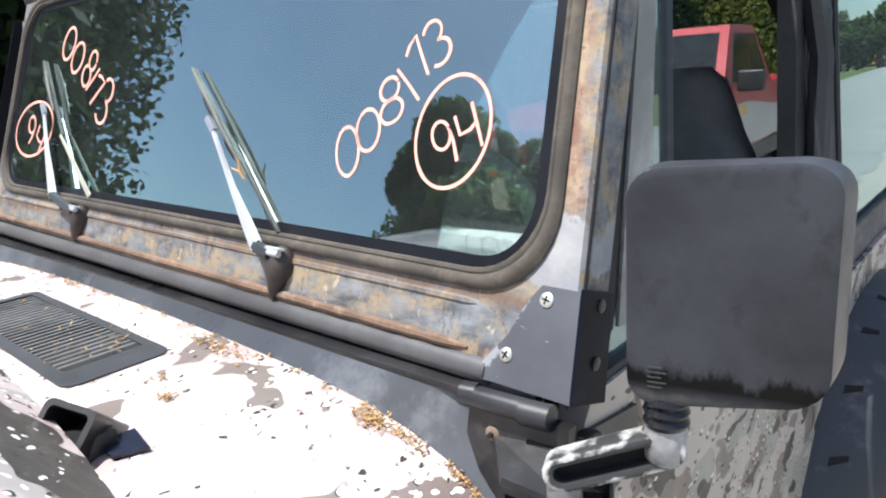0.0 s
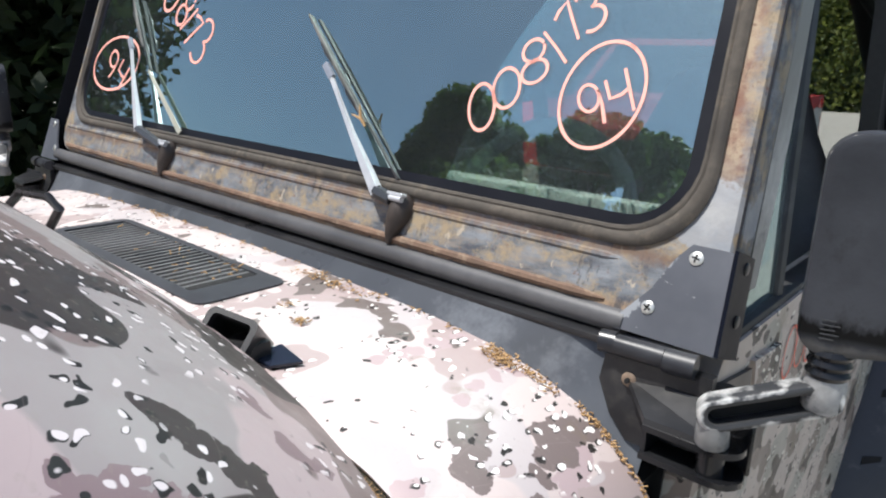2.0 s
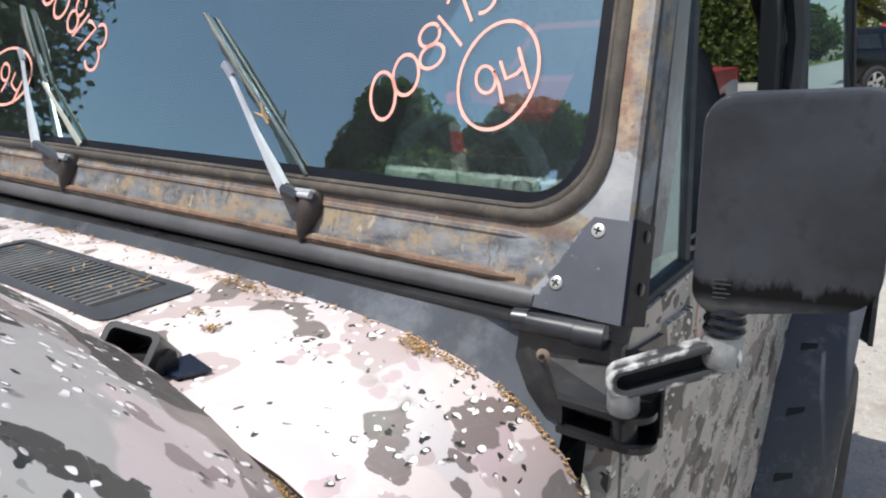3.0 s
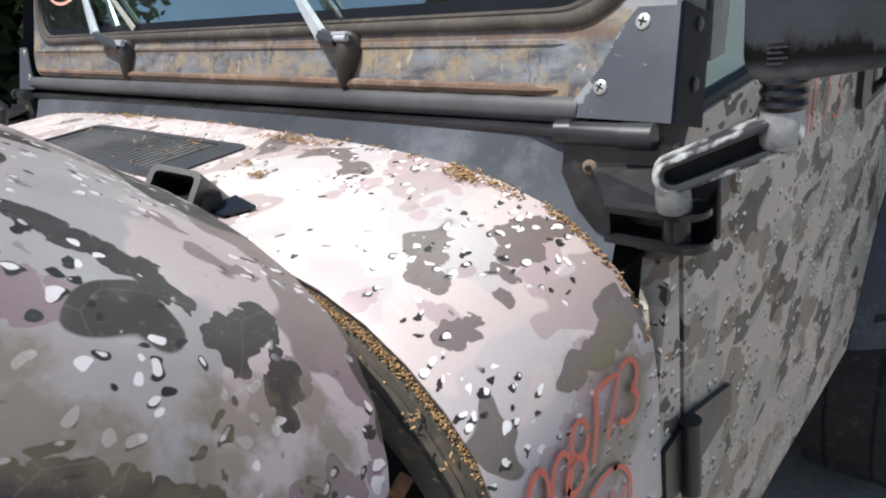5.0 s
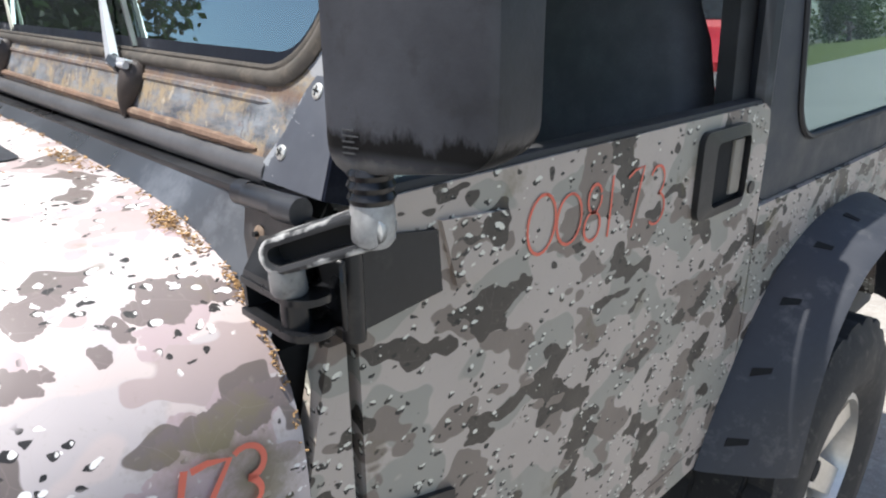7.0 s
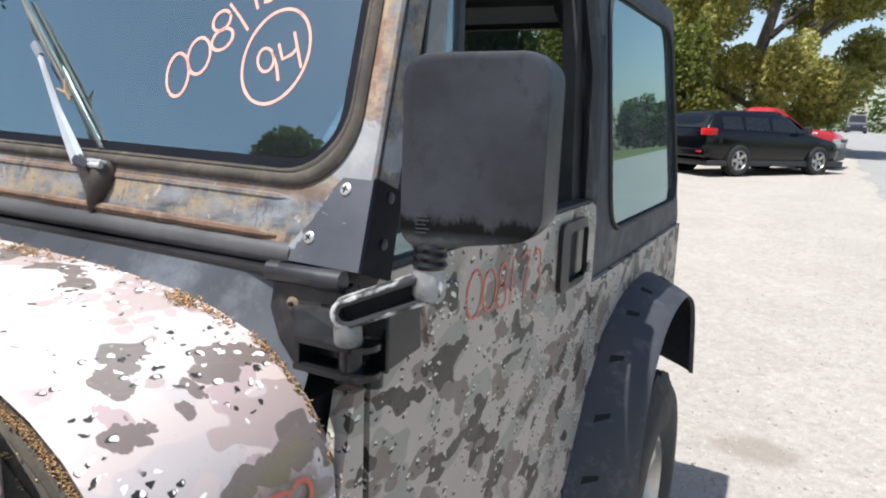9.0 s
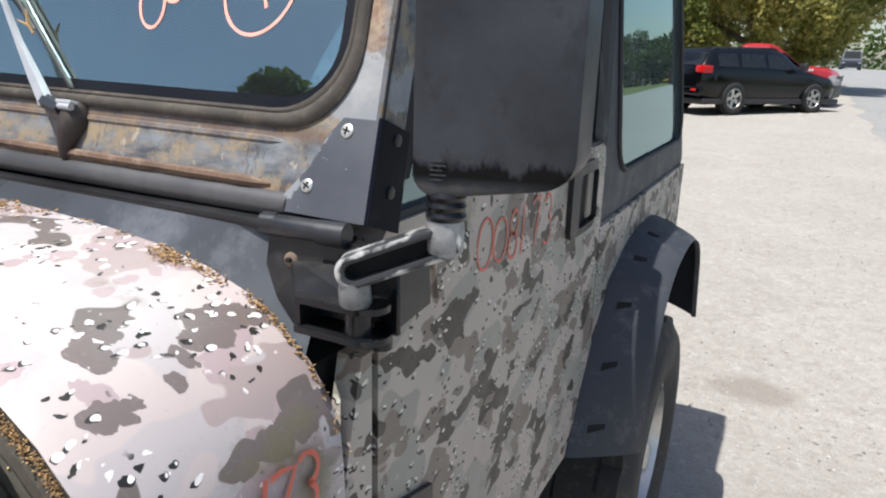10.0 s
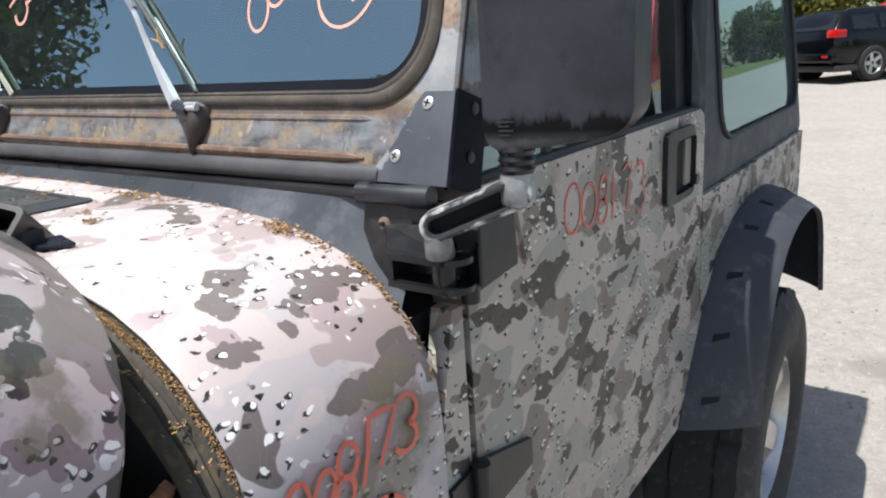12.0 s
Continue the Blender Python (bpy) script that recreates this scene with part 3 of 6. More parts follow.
def jeep():
    root = thing("off_road_vehicle", (CX, 0.6, 0.0), "weathered two-door off-road vehicle in peeling desert camouflage with black hardtop", "car")
    # cowl panel, its forward lip and the dark rise under the windscreen
    rows = [across(COWL, y, 1.0, 0.0) for y in (-0.29, -0.275, -0.21, -0.13, -0.047)]
    rows[0] = across(COWL, -0.292, 0.997, -0.006)
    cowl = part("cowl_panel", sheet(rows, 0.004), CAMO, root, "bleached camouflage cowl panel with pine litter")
    lip = [across(COWL, y, w, d) for y, w, d in ((-0.287, 0.993, -0.006), (-0.291, 0.986, -0.016), (-0.298, 0.985, -0.019), (-0.301, 0.982, -0.024), (-0.303, 0.983, -0.022), (-0.307, 0.981, -0.025), (-0.309, 0.977, -0.031), (-0.311, 0.978, -0.029), (-0.316, 0.975, -0.034), (-0.319, 0.966, -0.048))]
    part("lip_seal", sheet(lip), LIP, root, "weathered brown weatherstrip lip with needle litter")
    xs = [float(x) for x in np.linspace(CX - 0.80, CX + 0.80, 66)]
    back = lambda x: 0.022 * min(1.0, max(0.0, (abs(x - CX) - 0.70) / 0.06))
    low = [(x, -0.050, cowl_z(x) - 0.004) for x in xs]
    mid = [(x, -0.036 + back(x) * 0.5, cowl_z(x) * 0.6 + 1.326 * 0.4) for x in xs]
    top = [(x, -0.020 + back(x), 1.326) for x in xs]
    part("cowl_upstand", sheet([low, mid, top]), UPSTAND, root, "satin black upstand below the windscreen")
    part("hinge_rail", box(CX - 0.80, CX + 0.735, -0.026, 0.03, 1.318, 1.326, 0.003), BLACKDUST, root)
    part("windscreen_seal", tube([(x, 0.0, 1.3385 + 0.5 * TILT * (0.62 - x)) for x in np.linspace(CX - 0.76, 0.640, 24)], 0.0140, 14), ROLLSEAL, root, "dull rolled rubber windscreen seal")
    # side panel between cowl and door
    for s in (1, -1):
        xs = sorted((CX + s * 0.815, CX + s * 0.843))
        part("side_panel", prism([(xs[0], y, z) for y, z in ((-0.046, 1.07), (-0.046, 0.70), (0.003, 0.70), (0.003, 1.20), (-0.016, 1.20))], (xs[1] - xs[0], 0, 0), 0.002), CAMO_SMALL, root)
    # Near-black block; the darkness behind the cowl is put into its colour.
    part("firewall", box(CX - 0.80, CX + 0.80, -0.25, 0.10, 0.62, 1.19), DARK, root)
    # hood with rolled sides
    swing = Matrix.Translation((0, -0.272, 1.338)) @ Matrix.Rotation(radians(-HOOD_OPEN), 4, "X") @ Matrix.Translation((0, 0.292, -1.326))
    rows = []
    for y, w, dz in ((0.0, 1.002, -0.016), (-0.003, 1.012, -0.006), (-0.010, 1.017, 0.0), (-0.06, 1.021, 0.001), (-0.15, 1.024, 0.002), (-0.28, 1.005, -0.002), (-0.45, 0.94, -0.012), (-0.7, 0.90, -0.03), (-1.0, 0.855, -0.06), (-1.08, 0.84, -0.085)):
        rows.append([swing @ Vector(p) for p in across(HOOD, -0.292 + y, w, dz)])
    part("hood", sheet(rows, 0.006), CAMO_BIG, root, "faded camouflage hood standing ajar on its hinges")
    # Solid near-black block; the unlit bay is painted by its colour.
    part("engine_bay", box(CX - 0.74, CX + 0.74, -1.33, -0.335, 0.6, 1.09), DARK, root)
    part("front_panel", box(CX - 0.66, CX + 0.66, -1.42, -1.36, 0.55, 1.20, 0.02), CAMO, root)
    for s in (1, -1):
        x0, x1 = sorted((CX + s * 0.62, CX + s * 0.90))
        part("front_fender", box(x0, x1, -1.38, -0.42, 0.90, 0.96, 0.025, 3), FLARE, root)
    return root, cowl


JEEP, COWL_PANEL = jeep()


def windscreen(root):
    hi, lo = 1.885, 1.345
    outer = round_rect(WX - 0.802, WX + 0.802, lo, hi, 0.05, 8)
    inner = round_rect(WX - 0.774, WX + 0.771, 1.414, 1.835, 0.085, 8)
    glass = round_rect(WX - 0.761, WX + 0.758, 1.426, 1.824, 0.074, 8)
    rings = [[screen(x, z, d) for x, z in o] for o, d in ((outer, -0.045), (outer, -0.008), ([(WX + (x - WX) * 0.992, 1.615 + (z - 1.615) * 0.985) for x, z in outer], 0.0), (inner, 0.0), (inner, -0.045))]
    bm = loft(rings + rings[:1], caps=False)
    bmesh.ops.remove_doubles(bm, verts=bm.verts, dist=1e-5)
    fr = part("windscreen_frame", bm, RUST, root, "rusted and flaking black windscreen frame")
    # pressed beads along the bottom rail
    part("pressed_bead", tube([screen(x, 1.3575, 0.001) for x in np.linspace(WX - 0.75, 0.613, 110)], [0.0046 + 0.0018 * random.random() for _ in range(108)] + [0.0035, 0.001], 8), RUSTBEAD, fr)
    part("pressed_bead", tube([screen(x, 1.4, -0.0025) for x in np.linspace(WX - 0.78, 0.637, 90)], [0.0052] * 88 + [0.003, 0.0008], 8), RUST, fr)
    inset = lambda a: [(WX + (x - WX) * (1 - a / 0.772), 1.6245 + (z - 1.6245) * (1 - a / 0.2105)) for x, z in inner]
    rings = [[screen(x, z, d) for x, z in inset(a)] for a, d in ((0.0, -0.004), (-0.0015, 0.0025), (0.002, 0.0062), (0.006, 0.0072), (0.010, 0.0058), (0.0115, 0.0035), (0.0135, 0.0048), (0.0165, 0.004), (0.0185, -0.006))]
    part("gasket", loft(rings, caps=False), GASKET, fr, "cracked grey-brown rubber window gasket")
    pane = part("glass_pane", prism([screen(x, z, -0.004) for x, z in glass], (0, 0.003, -0.001)), GLASS, fr, "dusty windscreen glass")
    pane.visible_shadow = False
    trim = [round_rect(WX - 0.761 + a, WX + 0.758 - a, 1.426 + b, 1.824 - a, r, 8) for a, b, r in ((-0.004, -0.004, 0.074), (0.019, 0.018, 0.058))]
    rings = [[screen(x, z, d) for x, z in o] for o, d in ((trim[0], -0.0020), (trim[1], -0.0026), (trim[1], -0.0036), (trim[0], -0.0036))]
    bm = loft(rings + rings[:1], caps=False)
    bmesh.ops.remove_doubles(bm, verts=bm.verts, dist=1e-5)
    part("inner_seal", bm, plain("black_inner_seal", (0.006, 0.007, 0.011), 0.5, spec=0.2), fr, "black inner lip of the window seal")
    # corner plates with their screws
    for s in (1, -1):
        pts = ((0.632, 1.334), (0.636, 1.350), (0.661, 1.378), (0.680, 1.412), (0.694, 1.4275), (0.7335, 1.4275), (0.7335, 1.334))
        face = [screen(x, z, 0.001) for x, z in pts]
        side = [screen(0.7335, 1.334, 0.004), screen(0.7335, 1.43, 0.004), screen(0.7335, 1.43, -0.050), screen(0.7335, 1.334, -0.055)]
        bms = [prism(face, Vector((0, -0.943, 0.332)) * 0.0035, 0.001, 1)]
        cheeks = [prism(side, (0.004, 0, 0), 0.001, 1)]
        heads = [screw(screen(0.6625, 1.361, 0.0045), (0, -0.943, 0.332), 0.0070), screw(screen(0.7000, 1.4155, 0.0045), (0, -0.943, 0.332), 0.0070)]
        slots = [cross_slot(screen(0.6625, 1.361, 0.0045), (0, -0.943, 0.332), 0.0070, 0.5), cross_slot(screen(0.7000, 1.4155, 0.0045), (0, -0.943, 0.332), 0.0070, 0.2)]
        bolts = [screw((0.7345, 0.046, 1.407), (1, 0, 0), 0.0065), screw((0.7375, 0.029, 1.358), (1, 0, 0), 0.0065)]
        if s < 0:
            flip = Matrix.Translation((2 * CX, 0, 0)) @ Matrix.Diagonal((-1, 1, 1, 1))
            for b in bms + cheeks + heads + slots + bolts:
                b.transform(flip)
        plate = part("corner_plate", join(*bms), PLATE, root, "dark grey painted steel corner plate")
        part("side_cheek", cheeks[0], BLACKBLUE, plate, "blue-black side of the plate, dark reflections put into its colour")
        for b in heads:
            part("screw", b, ZINC, plate)
        for b in slots:
            part("screw_slot_shade", b, DARK, plate)
        for b in bolts:
            part("bolt", b, BLACKDUST, plate)
    return fr


FRAME = windscreen(JEEP)


def windscreen_hinge(root, s):
    flip = Matrix.Translation((2 * CX, 0, 0)) @ Matrix.Diagonal((-1, 1, 1, 1)) if s < 0 else Matrix()
    plate = prism([(0.636, -0.030, 1.318), (0.632, -0.033, 1.285), (0.650, -0.040, 1.255), (0.672, -0.044, 1.235), (0.742, -0.044, 1.235), (0.742, -0.026, 1.318)], (0, 0.012, 0), 0.003)
    plate.transform(flip)
    h = part("windscreen_hinge", plate, BLACKDUST, root, "dusty black hinge bracket")
    for a, b, r in ((0.629, 0.645, 0.0118), (0.6465, 0.696, 0.0108), (0.6975, 0.726, 0.0122)):
        bm = bevelled(cyl((a, -0.031, 1.3255), (b, -0.028, 1.3255), r, 18), 0.0025, 2, 50)
        bm.transform(flip)
        part("knuckle", bm, KNUCKLE, h)
    bm = screw((0.6645, -0.0335, 1.2945), (0.1, -1, 0.1), 0.0075)
    bm.transform(flip)
    part("rusty_bolt", bm, plain("rusted_bolt", (0.19, 0.135, 0.095), 0.7, vary=0.4, scale=90), h, "rust-brown bolt head")
    # Black stub on the bolt head, painted shade of its centre hole.
    bm = cyl((0.6647, -0.0365, 1.2948), (0.6651, -0.0405, 1.2952), 0.0026, 12)
    bm.transform(flip)
    part("bolt_recess_shade", bm, DARK, h)
    # moulded guard below it, open to the front
    tongue = lambda x1, y0, z0, z1: prism([(0.700, -0.030, z0), (0.700, y0, z0)] + [(x1 - 0.022 + 0.022 * math.sin(radians(a)), y0 + 0.022 - 0.022 * math.cos(radians(a)), z0) for a in range(0, 181, 20)] + [(x1 - 0.022, -0.030, z0)], (0, 0, z1 - z0), 0.0012, 1)
    web = prism([(0.700, -0.030, 1.246), (0.7045, -0.030, 1.246), (0.7045, -0.072, 1.246), (0.700, -0.072, 1.246)], (0, 0, 0.030))
    back = box(0.700, 0.786, -0.034, -0.028, 1.240, 1.300, 0.002, 1)
    flank = prism([(0.664, -0.034, 1.290), (0.700, -0.072, 1.276), (0.770, -0.072, 1.276), (0.752, -0.034, 1.296)], (0, 0.002, 0.005), 0.001, 1)
    for nm, bm, lab in (("bracket_shelf", tongue(0.786, -0.074, 1.270, 1.276), "dusty black mirror bracket shelf"), ("bracket_tongue", tongue(0.788, -0.076, 1.242, 1.248), "dusty black lower bracket tongue"), ("bracket_web", join(web, back), ""), ("bracket_gusset", flank, "")):
        bm.transform(flip)
        part(nm, bm, BLACKDUST, h, lab)
    bm = bevelled(cyl((0.760, -0.060, 1.247), (0.760, -0.060, 1.271), 0.0125, 18), 0.002, 2, 50)
    bm.transform(flip)
    part("bracket_post", bm, BLACKDUST, h)


def mirror(root, s):
    flip = Matrix.Translation((2 * CX - 0.10, 0, 0)) @ Matrix.Diagonal((-1, 1, 1, 1)) if s < 0 else Matrix()
    rings = []
    for y, x0, x1, inset, r in ((-0.0600, 0.815, 0.919, 0.008, 0.014), (-0.0597, 0.811, 0.923, 0.004, 0.018), (-0.0575, 0.808, 0.926, 0.001, 0.022), (-0.050, 0.807, 0.927, 0.0, 0.024), (-0.01, 0.807, 0.931, 0.0, 0.024), (0.022, 0.810, 0.934, 0.003, 0.023), (0.026, 0.818, 0.926, 0.012, 0.02)):
        ringpts = []
        for x, z in round_rect(x0, x1, 1.374 + inset, 1.551 - inset, r, 6):
            k = (x - 0.807) / 0.125
            zz = z + (0.018 * k if z < 1.46 else 0.004 * k)
            ringpts.append((x, y + 0.004 * (k - 0.5) ** 2 * 2, zz))
        rings.append(ringpts)
    turn = Matrix.Translation((0.809, -0.056, 0)) @ Matrix.Rotation(radians(13.5), 4, "Z") @ Matrix.Diagonal((1.095, 0.46, 1, 1)) @ Matrix.Translation((-0.807, 0.060, 0))
    bm = loft(rings)
    bm.transform(flip @ turn)
    m = part("door_mirror", bm, MIRRORSHELL, root, "scuffed black plastic door mirror housing")
    rings = []
    for i in range(7):
        z = 1.357 + i * 0.0042
        rings.append(ring((0.832, -0.036, z), (0, 0, 1), 0.0172 if i % 2 else 0.0150, 18))
    bm = loft(rings)
    bm.transform(flip)
    part("rubber_boot", bm, BLACKDUST, m, "ribbed black rubber boot")
    for i in range(5):
        bm = box(0.8215, 0.8215 + (0.012 if i % 2 else 0.009), -0.0602, -0.0592, 1.392 + 0.0038 * i, 1.3930 + 0.0038 * i)
        bm.transform(flip @ turn)
        part("moulded_mark", bm, MARK, m)
    # slotted cast arm
    a, b = Vector((0.760, -0.067, 1.3090)), Vector((0.832, -0.037, 1.340))
    d = (b - a).normalized()
    up = (Vector((0, 0, 1)) - d * d.z).normalized()
    n = d.cross(up)

    def stadium(r, l0, l1, off):
        pts = []
        for i in range(10):
            t = math.pi * (0.5 + i / 9)
            pts.append(a + d * (l0 + r * math.cos(t)) + up * r * math.sin(t) + n * off)
        for i in range(10):
            t = math.pi * (-0.5 + i / 9)
            pts.append(a + d * (l1 + r * math.cos(t)) + up * r * math.sin(t) + n * off)
        return pts
    L = (b - a).length
    rings = [stadium(0.0135, 0.0, L, -0.012), stadium(0.0152, 0.0, L, -0.008), stadium(0.0152, 0.0, L, 0.007), stadium(0.0140, 0, L, 0.0105), stadium(0.0115, 0, L - 0.004, 0.0118),
             stadium(0.0078, 0.002, L - 0.014, 0.0105), stadium(0.0072, 0.002, L - 0.014, -0.004)]
    bm = loft(rings)
    ends = [loft([ring((0.832, -0.036, 1.326), (0, 0, 1), 0.0115, 18), ring((0.832, -0.036, 1.331), (0, 0, 1), 0.0155, 18), ring((0.832, -0.036, 1.350), (0, 0, 1), 0.0160, 18), ring((0.832, -0.036, 1.358), (0, 0, 1), 0.0150, 18)]),
            loft([ring((0.760, -0.064, 1.276), (0, 0, 1), 0.0130, 18), ring((0.760, -0.064, 1.279), (0, 0, 1), 0.0146, 18), ring((0.760, -0.065, 1.292), (0, 0, 1), 0.0142, 18), ring((0.760, -0.066, 1.299), (0, 0, 1), 0.0130, 18)])]
    bm.transform(flip)
    for e in ends:
        e.transform(flip)
    part("mirror_arm", bm, CAST, m, "slotted cast arm with worn paint")
    for e in ends:
        part("arm_pivot", e, ALUM, m, "bare cast pivot end of the arm")
    # Black floor of the slot, its shade put into the colour.
    bm = prism([p for p in stadium(0.0075, 0.002, L - 0.014, -0.0038)], n * 0.001)
    bm.transform(flip)
    part("arm_slot_shade", bm, DARK, m)


for side in (1, -1):
    windscreen_hinge(JEEP, side)
    mirror(JEEP, side)


def door(root, s):
    flip = Matrix.Translation((2 * CX, 0, 0)) @ Matrix.Diagonal((-1, 1, 1, 1)) if s < 0 else Matrix()

    def put(name, bm, mat, parent, label=""):
        bm.transform(flip)
        return part(name, bm, mat, parent, label)
    x = SIDE - 0.004
    out = [(0.018, 0.80), (0.018, 1.300), (0.034, 1.322)]
    out += [(0.86, 1.325), (0.884, 1.312), (0.892, 1.28), (0.892, 0.72), (0.86, 0.695), (0.30, 0.705), (0.10, 0.745)]
    d = put("door", prism([(x - 0.05, y, z) for y, z in out], (0.05, 0, 0), 0.006, 3), CAMO_SMALL, root, "shaded camouflage steel door with red paint numbers")
    put("rocker_panel", prism([(x - 0.06, y, z) for y, z in ((-0.045, 0.70), (-0.045, 0.80), (0.10, 0.738), (0.30, 0.699), (0.89, 0.69), (0.89, 0.645), (0.3, 0.648))], (0.058, 0, 0), 0.006), CAMO_SMALL, root)
    # upper frame
    slope = 0.352
    fr = [tube([(x - 0.036, 0.09, 1.32), (x - 0.042, 0.165, 1.58), (x - 0.055, 0.226, 1.82)], 0.015, 8),
          tube([(x - 0.055, 0.226, 1.82), (x - 0.055, 0.78, 1.83), (x - 0.05, 0.85, 1.80), (x - 0.02, 0.872, 1.6), (x - 0.016, 0.874, 1.32)], 0.02, 8)]
    put("window_frame", join(*fr), BLACK, d, "black door window frame")
    put("rear_post", prism([(x - 0.06, 0.80, 1.325), (x - 0.06, 0.885, 1.325), (x - 0.085, 0.865, 1.81), (x - 0.085, 0.815, 1.81)], (0.03, 0, 0), 0.006), RUBBER, d)
    put("frame_trim", prism([(0.711, 0.115, 1.36), (0.711, 0.150, 1.36), (0.711, 0.190, 1.52), (0.711, 0.199, 1.66), (0.704, 0.215, 1.82), (0.704, 0.184, 1.82), (0.711, 0.160, 1.66), (0.711, 0.139, 1.52)], (0.005, 0, 0), 0.0015, 1), plain("worn_grey_trim", (0.34, 0.34, 0.32), 0.6, vary=0.45, scale=16, grime=(0.07, 0.07, 0.075)), d, "worn grey pillar trim")
    put("vent_bar", tube([(x - 0.018, 0.235, 1.32), (x - 0.045, 0.275, 1.82)], 0.011, 8), BLACK, d)
    zs = [1.36 + 0.046 * i for i in range(11)]
    # Dull black sheet; the shade of the gap beside the trim is its colour.
    put("pillar_side", sheet([[screen(0.7335, z, -0.003) for z in zs], [Vector((0.7125, 0.1145 + 0.15 * (z - 1.36), z)) for z in zs]], 0.002), plain("pillar_gap_shade", (0.010, 0.011, 0.015), 0.65, vary=0.4, scale=20, spec=0.2), root, "dark side of the windscreen pillar, gap shade put into its colour")
    put("belt_seal", box(x - 0.036, x - 0.004, 0.05, 0.86, 1.318, 1.332, 0.004), RUBBER, d)
    p = put("vent_glass", prism([(x - 0.018, 0.06, 1.325), (x - 0.018, 0.235, 1.325), (x - 0.045, 0.275, 1.81), (x - 0.045, 0.22, 1.81)], (0.003, 0, 0)), SIDEGLASS, d)
    p.visible_shadow = False
    # latch handle: bezel round a near-black block that paints the pocket's shade
    o, i = round_rect(0.640, 0.800, 1.168, 1.304, 0.02, 4), round_rect(0.676, 0.792, 1.184, 1.285, 0.012, 4)
    rings = [[(x + dx, y, z) for y, z in q] for q, dx in ((o, 0.0), (o, 0.010), (i, 0.014), (i, -0.02))]
    put("handle_bezel", loft(rings, caps=False), BLACKDUST, d, "black plastic handle surround")
    put("handle_pocket_shade", box(x - 0.03, x + 0.0015, 0.676, 0.792, 1.184, 1.285), DARK, d)
    put("handle_paddle", box(x - 0.004, x + 0.006, 0.752, 0.788, 1.19, 1.28, 0.004), plain("faded_tan_paddle", (0.26, 0.23, 0.19), 0.5), d)
    put("lock", cyl((x, 0.844, 1.186), (x + 0.004, 0.844, 1.186), 0.011, 16), BLACKDUST, d)
    # lower hinge
    put("door_hinge", join(prism([(x, 0.018, 1.000), (x, 0.135, 0.968), (x, 0.135, 0.930), (x, 0.018, 0.915)], (0.007, 0, 0), 0.002), prism([(x, -0.045, 0.995), (x, 0.0, 1.0), (x, 0.0, 0.915), (x, -0.045, 0.922)], (0.008, 0, 0), 0.002), cyl((x + 0.012, 0.006, 0.905), (x + 0.012, 0.006, 1.005), 0.012, 14)), BLACKDUST, d, "dark strap hinge")
    put("upper_hinge", join(prism([(x, 0.018, 1.295), (x, 0.115, 1.280), (x, 0.12, 1.215), (x, 0.018, 1.205)], (0.005, 0, 0), 0.002), cyl((x + 0.012, 0.006, 1.205), (x + 0.012, 0.006, 1.30), 0.011, 14)), BLACKDUST, d)
    put("patch_panel", prism([(x, 0.119, 1.288), (x, 0.217, 1.279), (x, 0.216, 1.245), (x, 0.185, 1.218), (x, 0.140, 1.214)], (0.006, 0, 0), 0.002), CAMO_SMALL, d)
    return d


DOOR = door(JEEP, 1)
door(JEEP, -1)


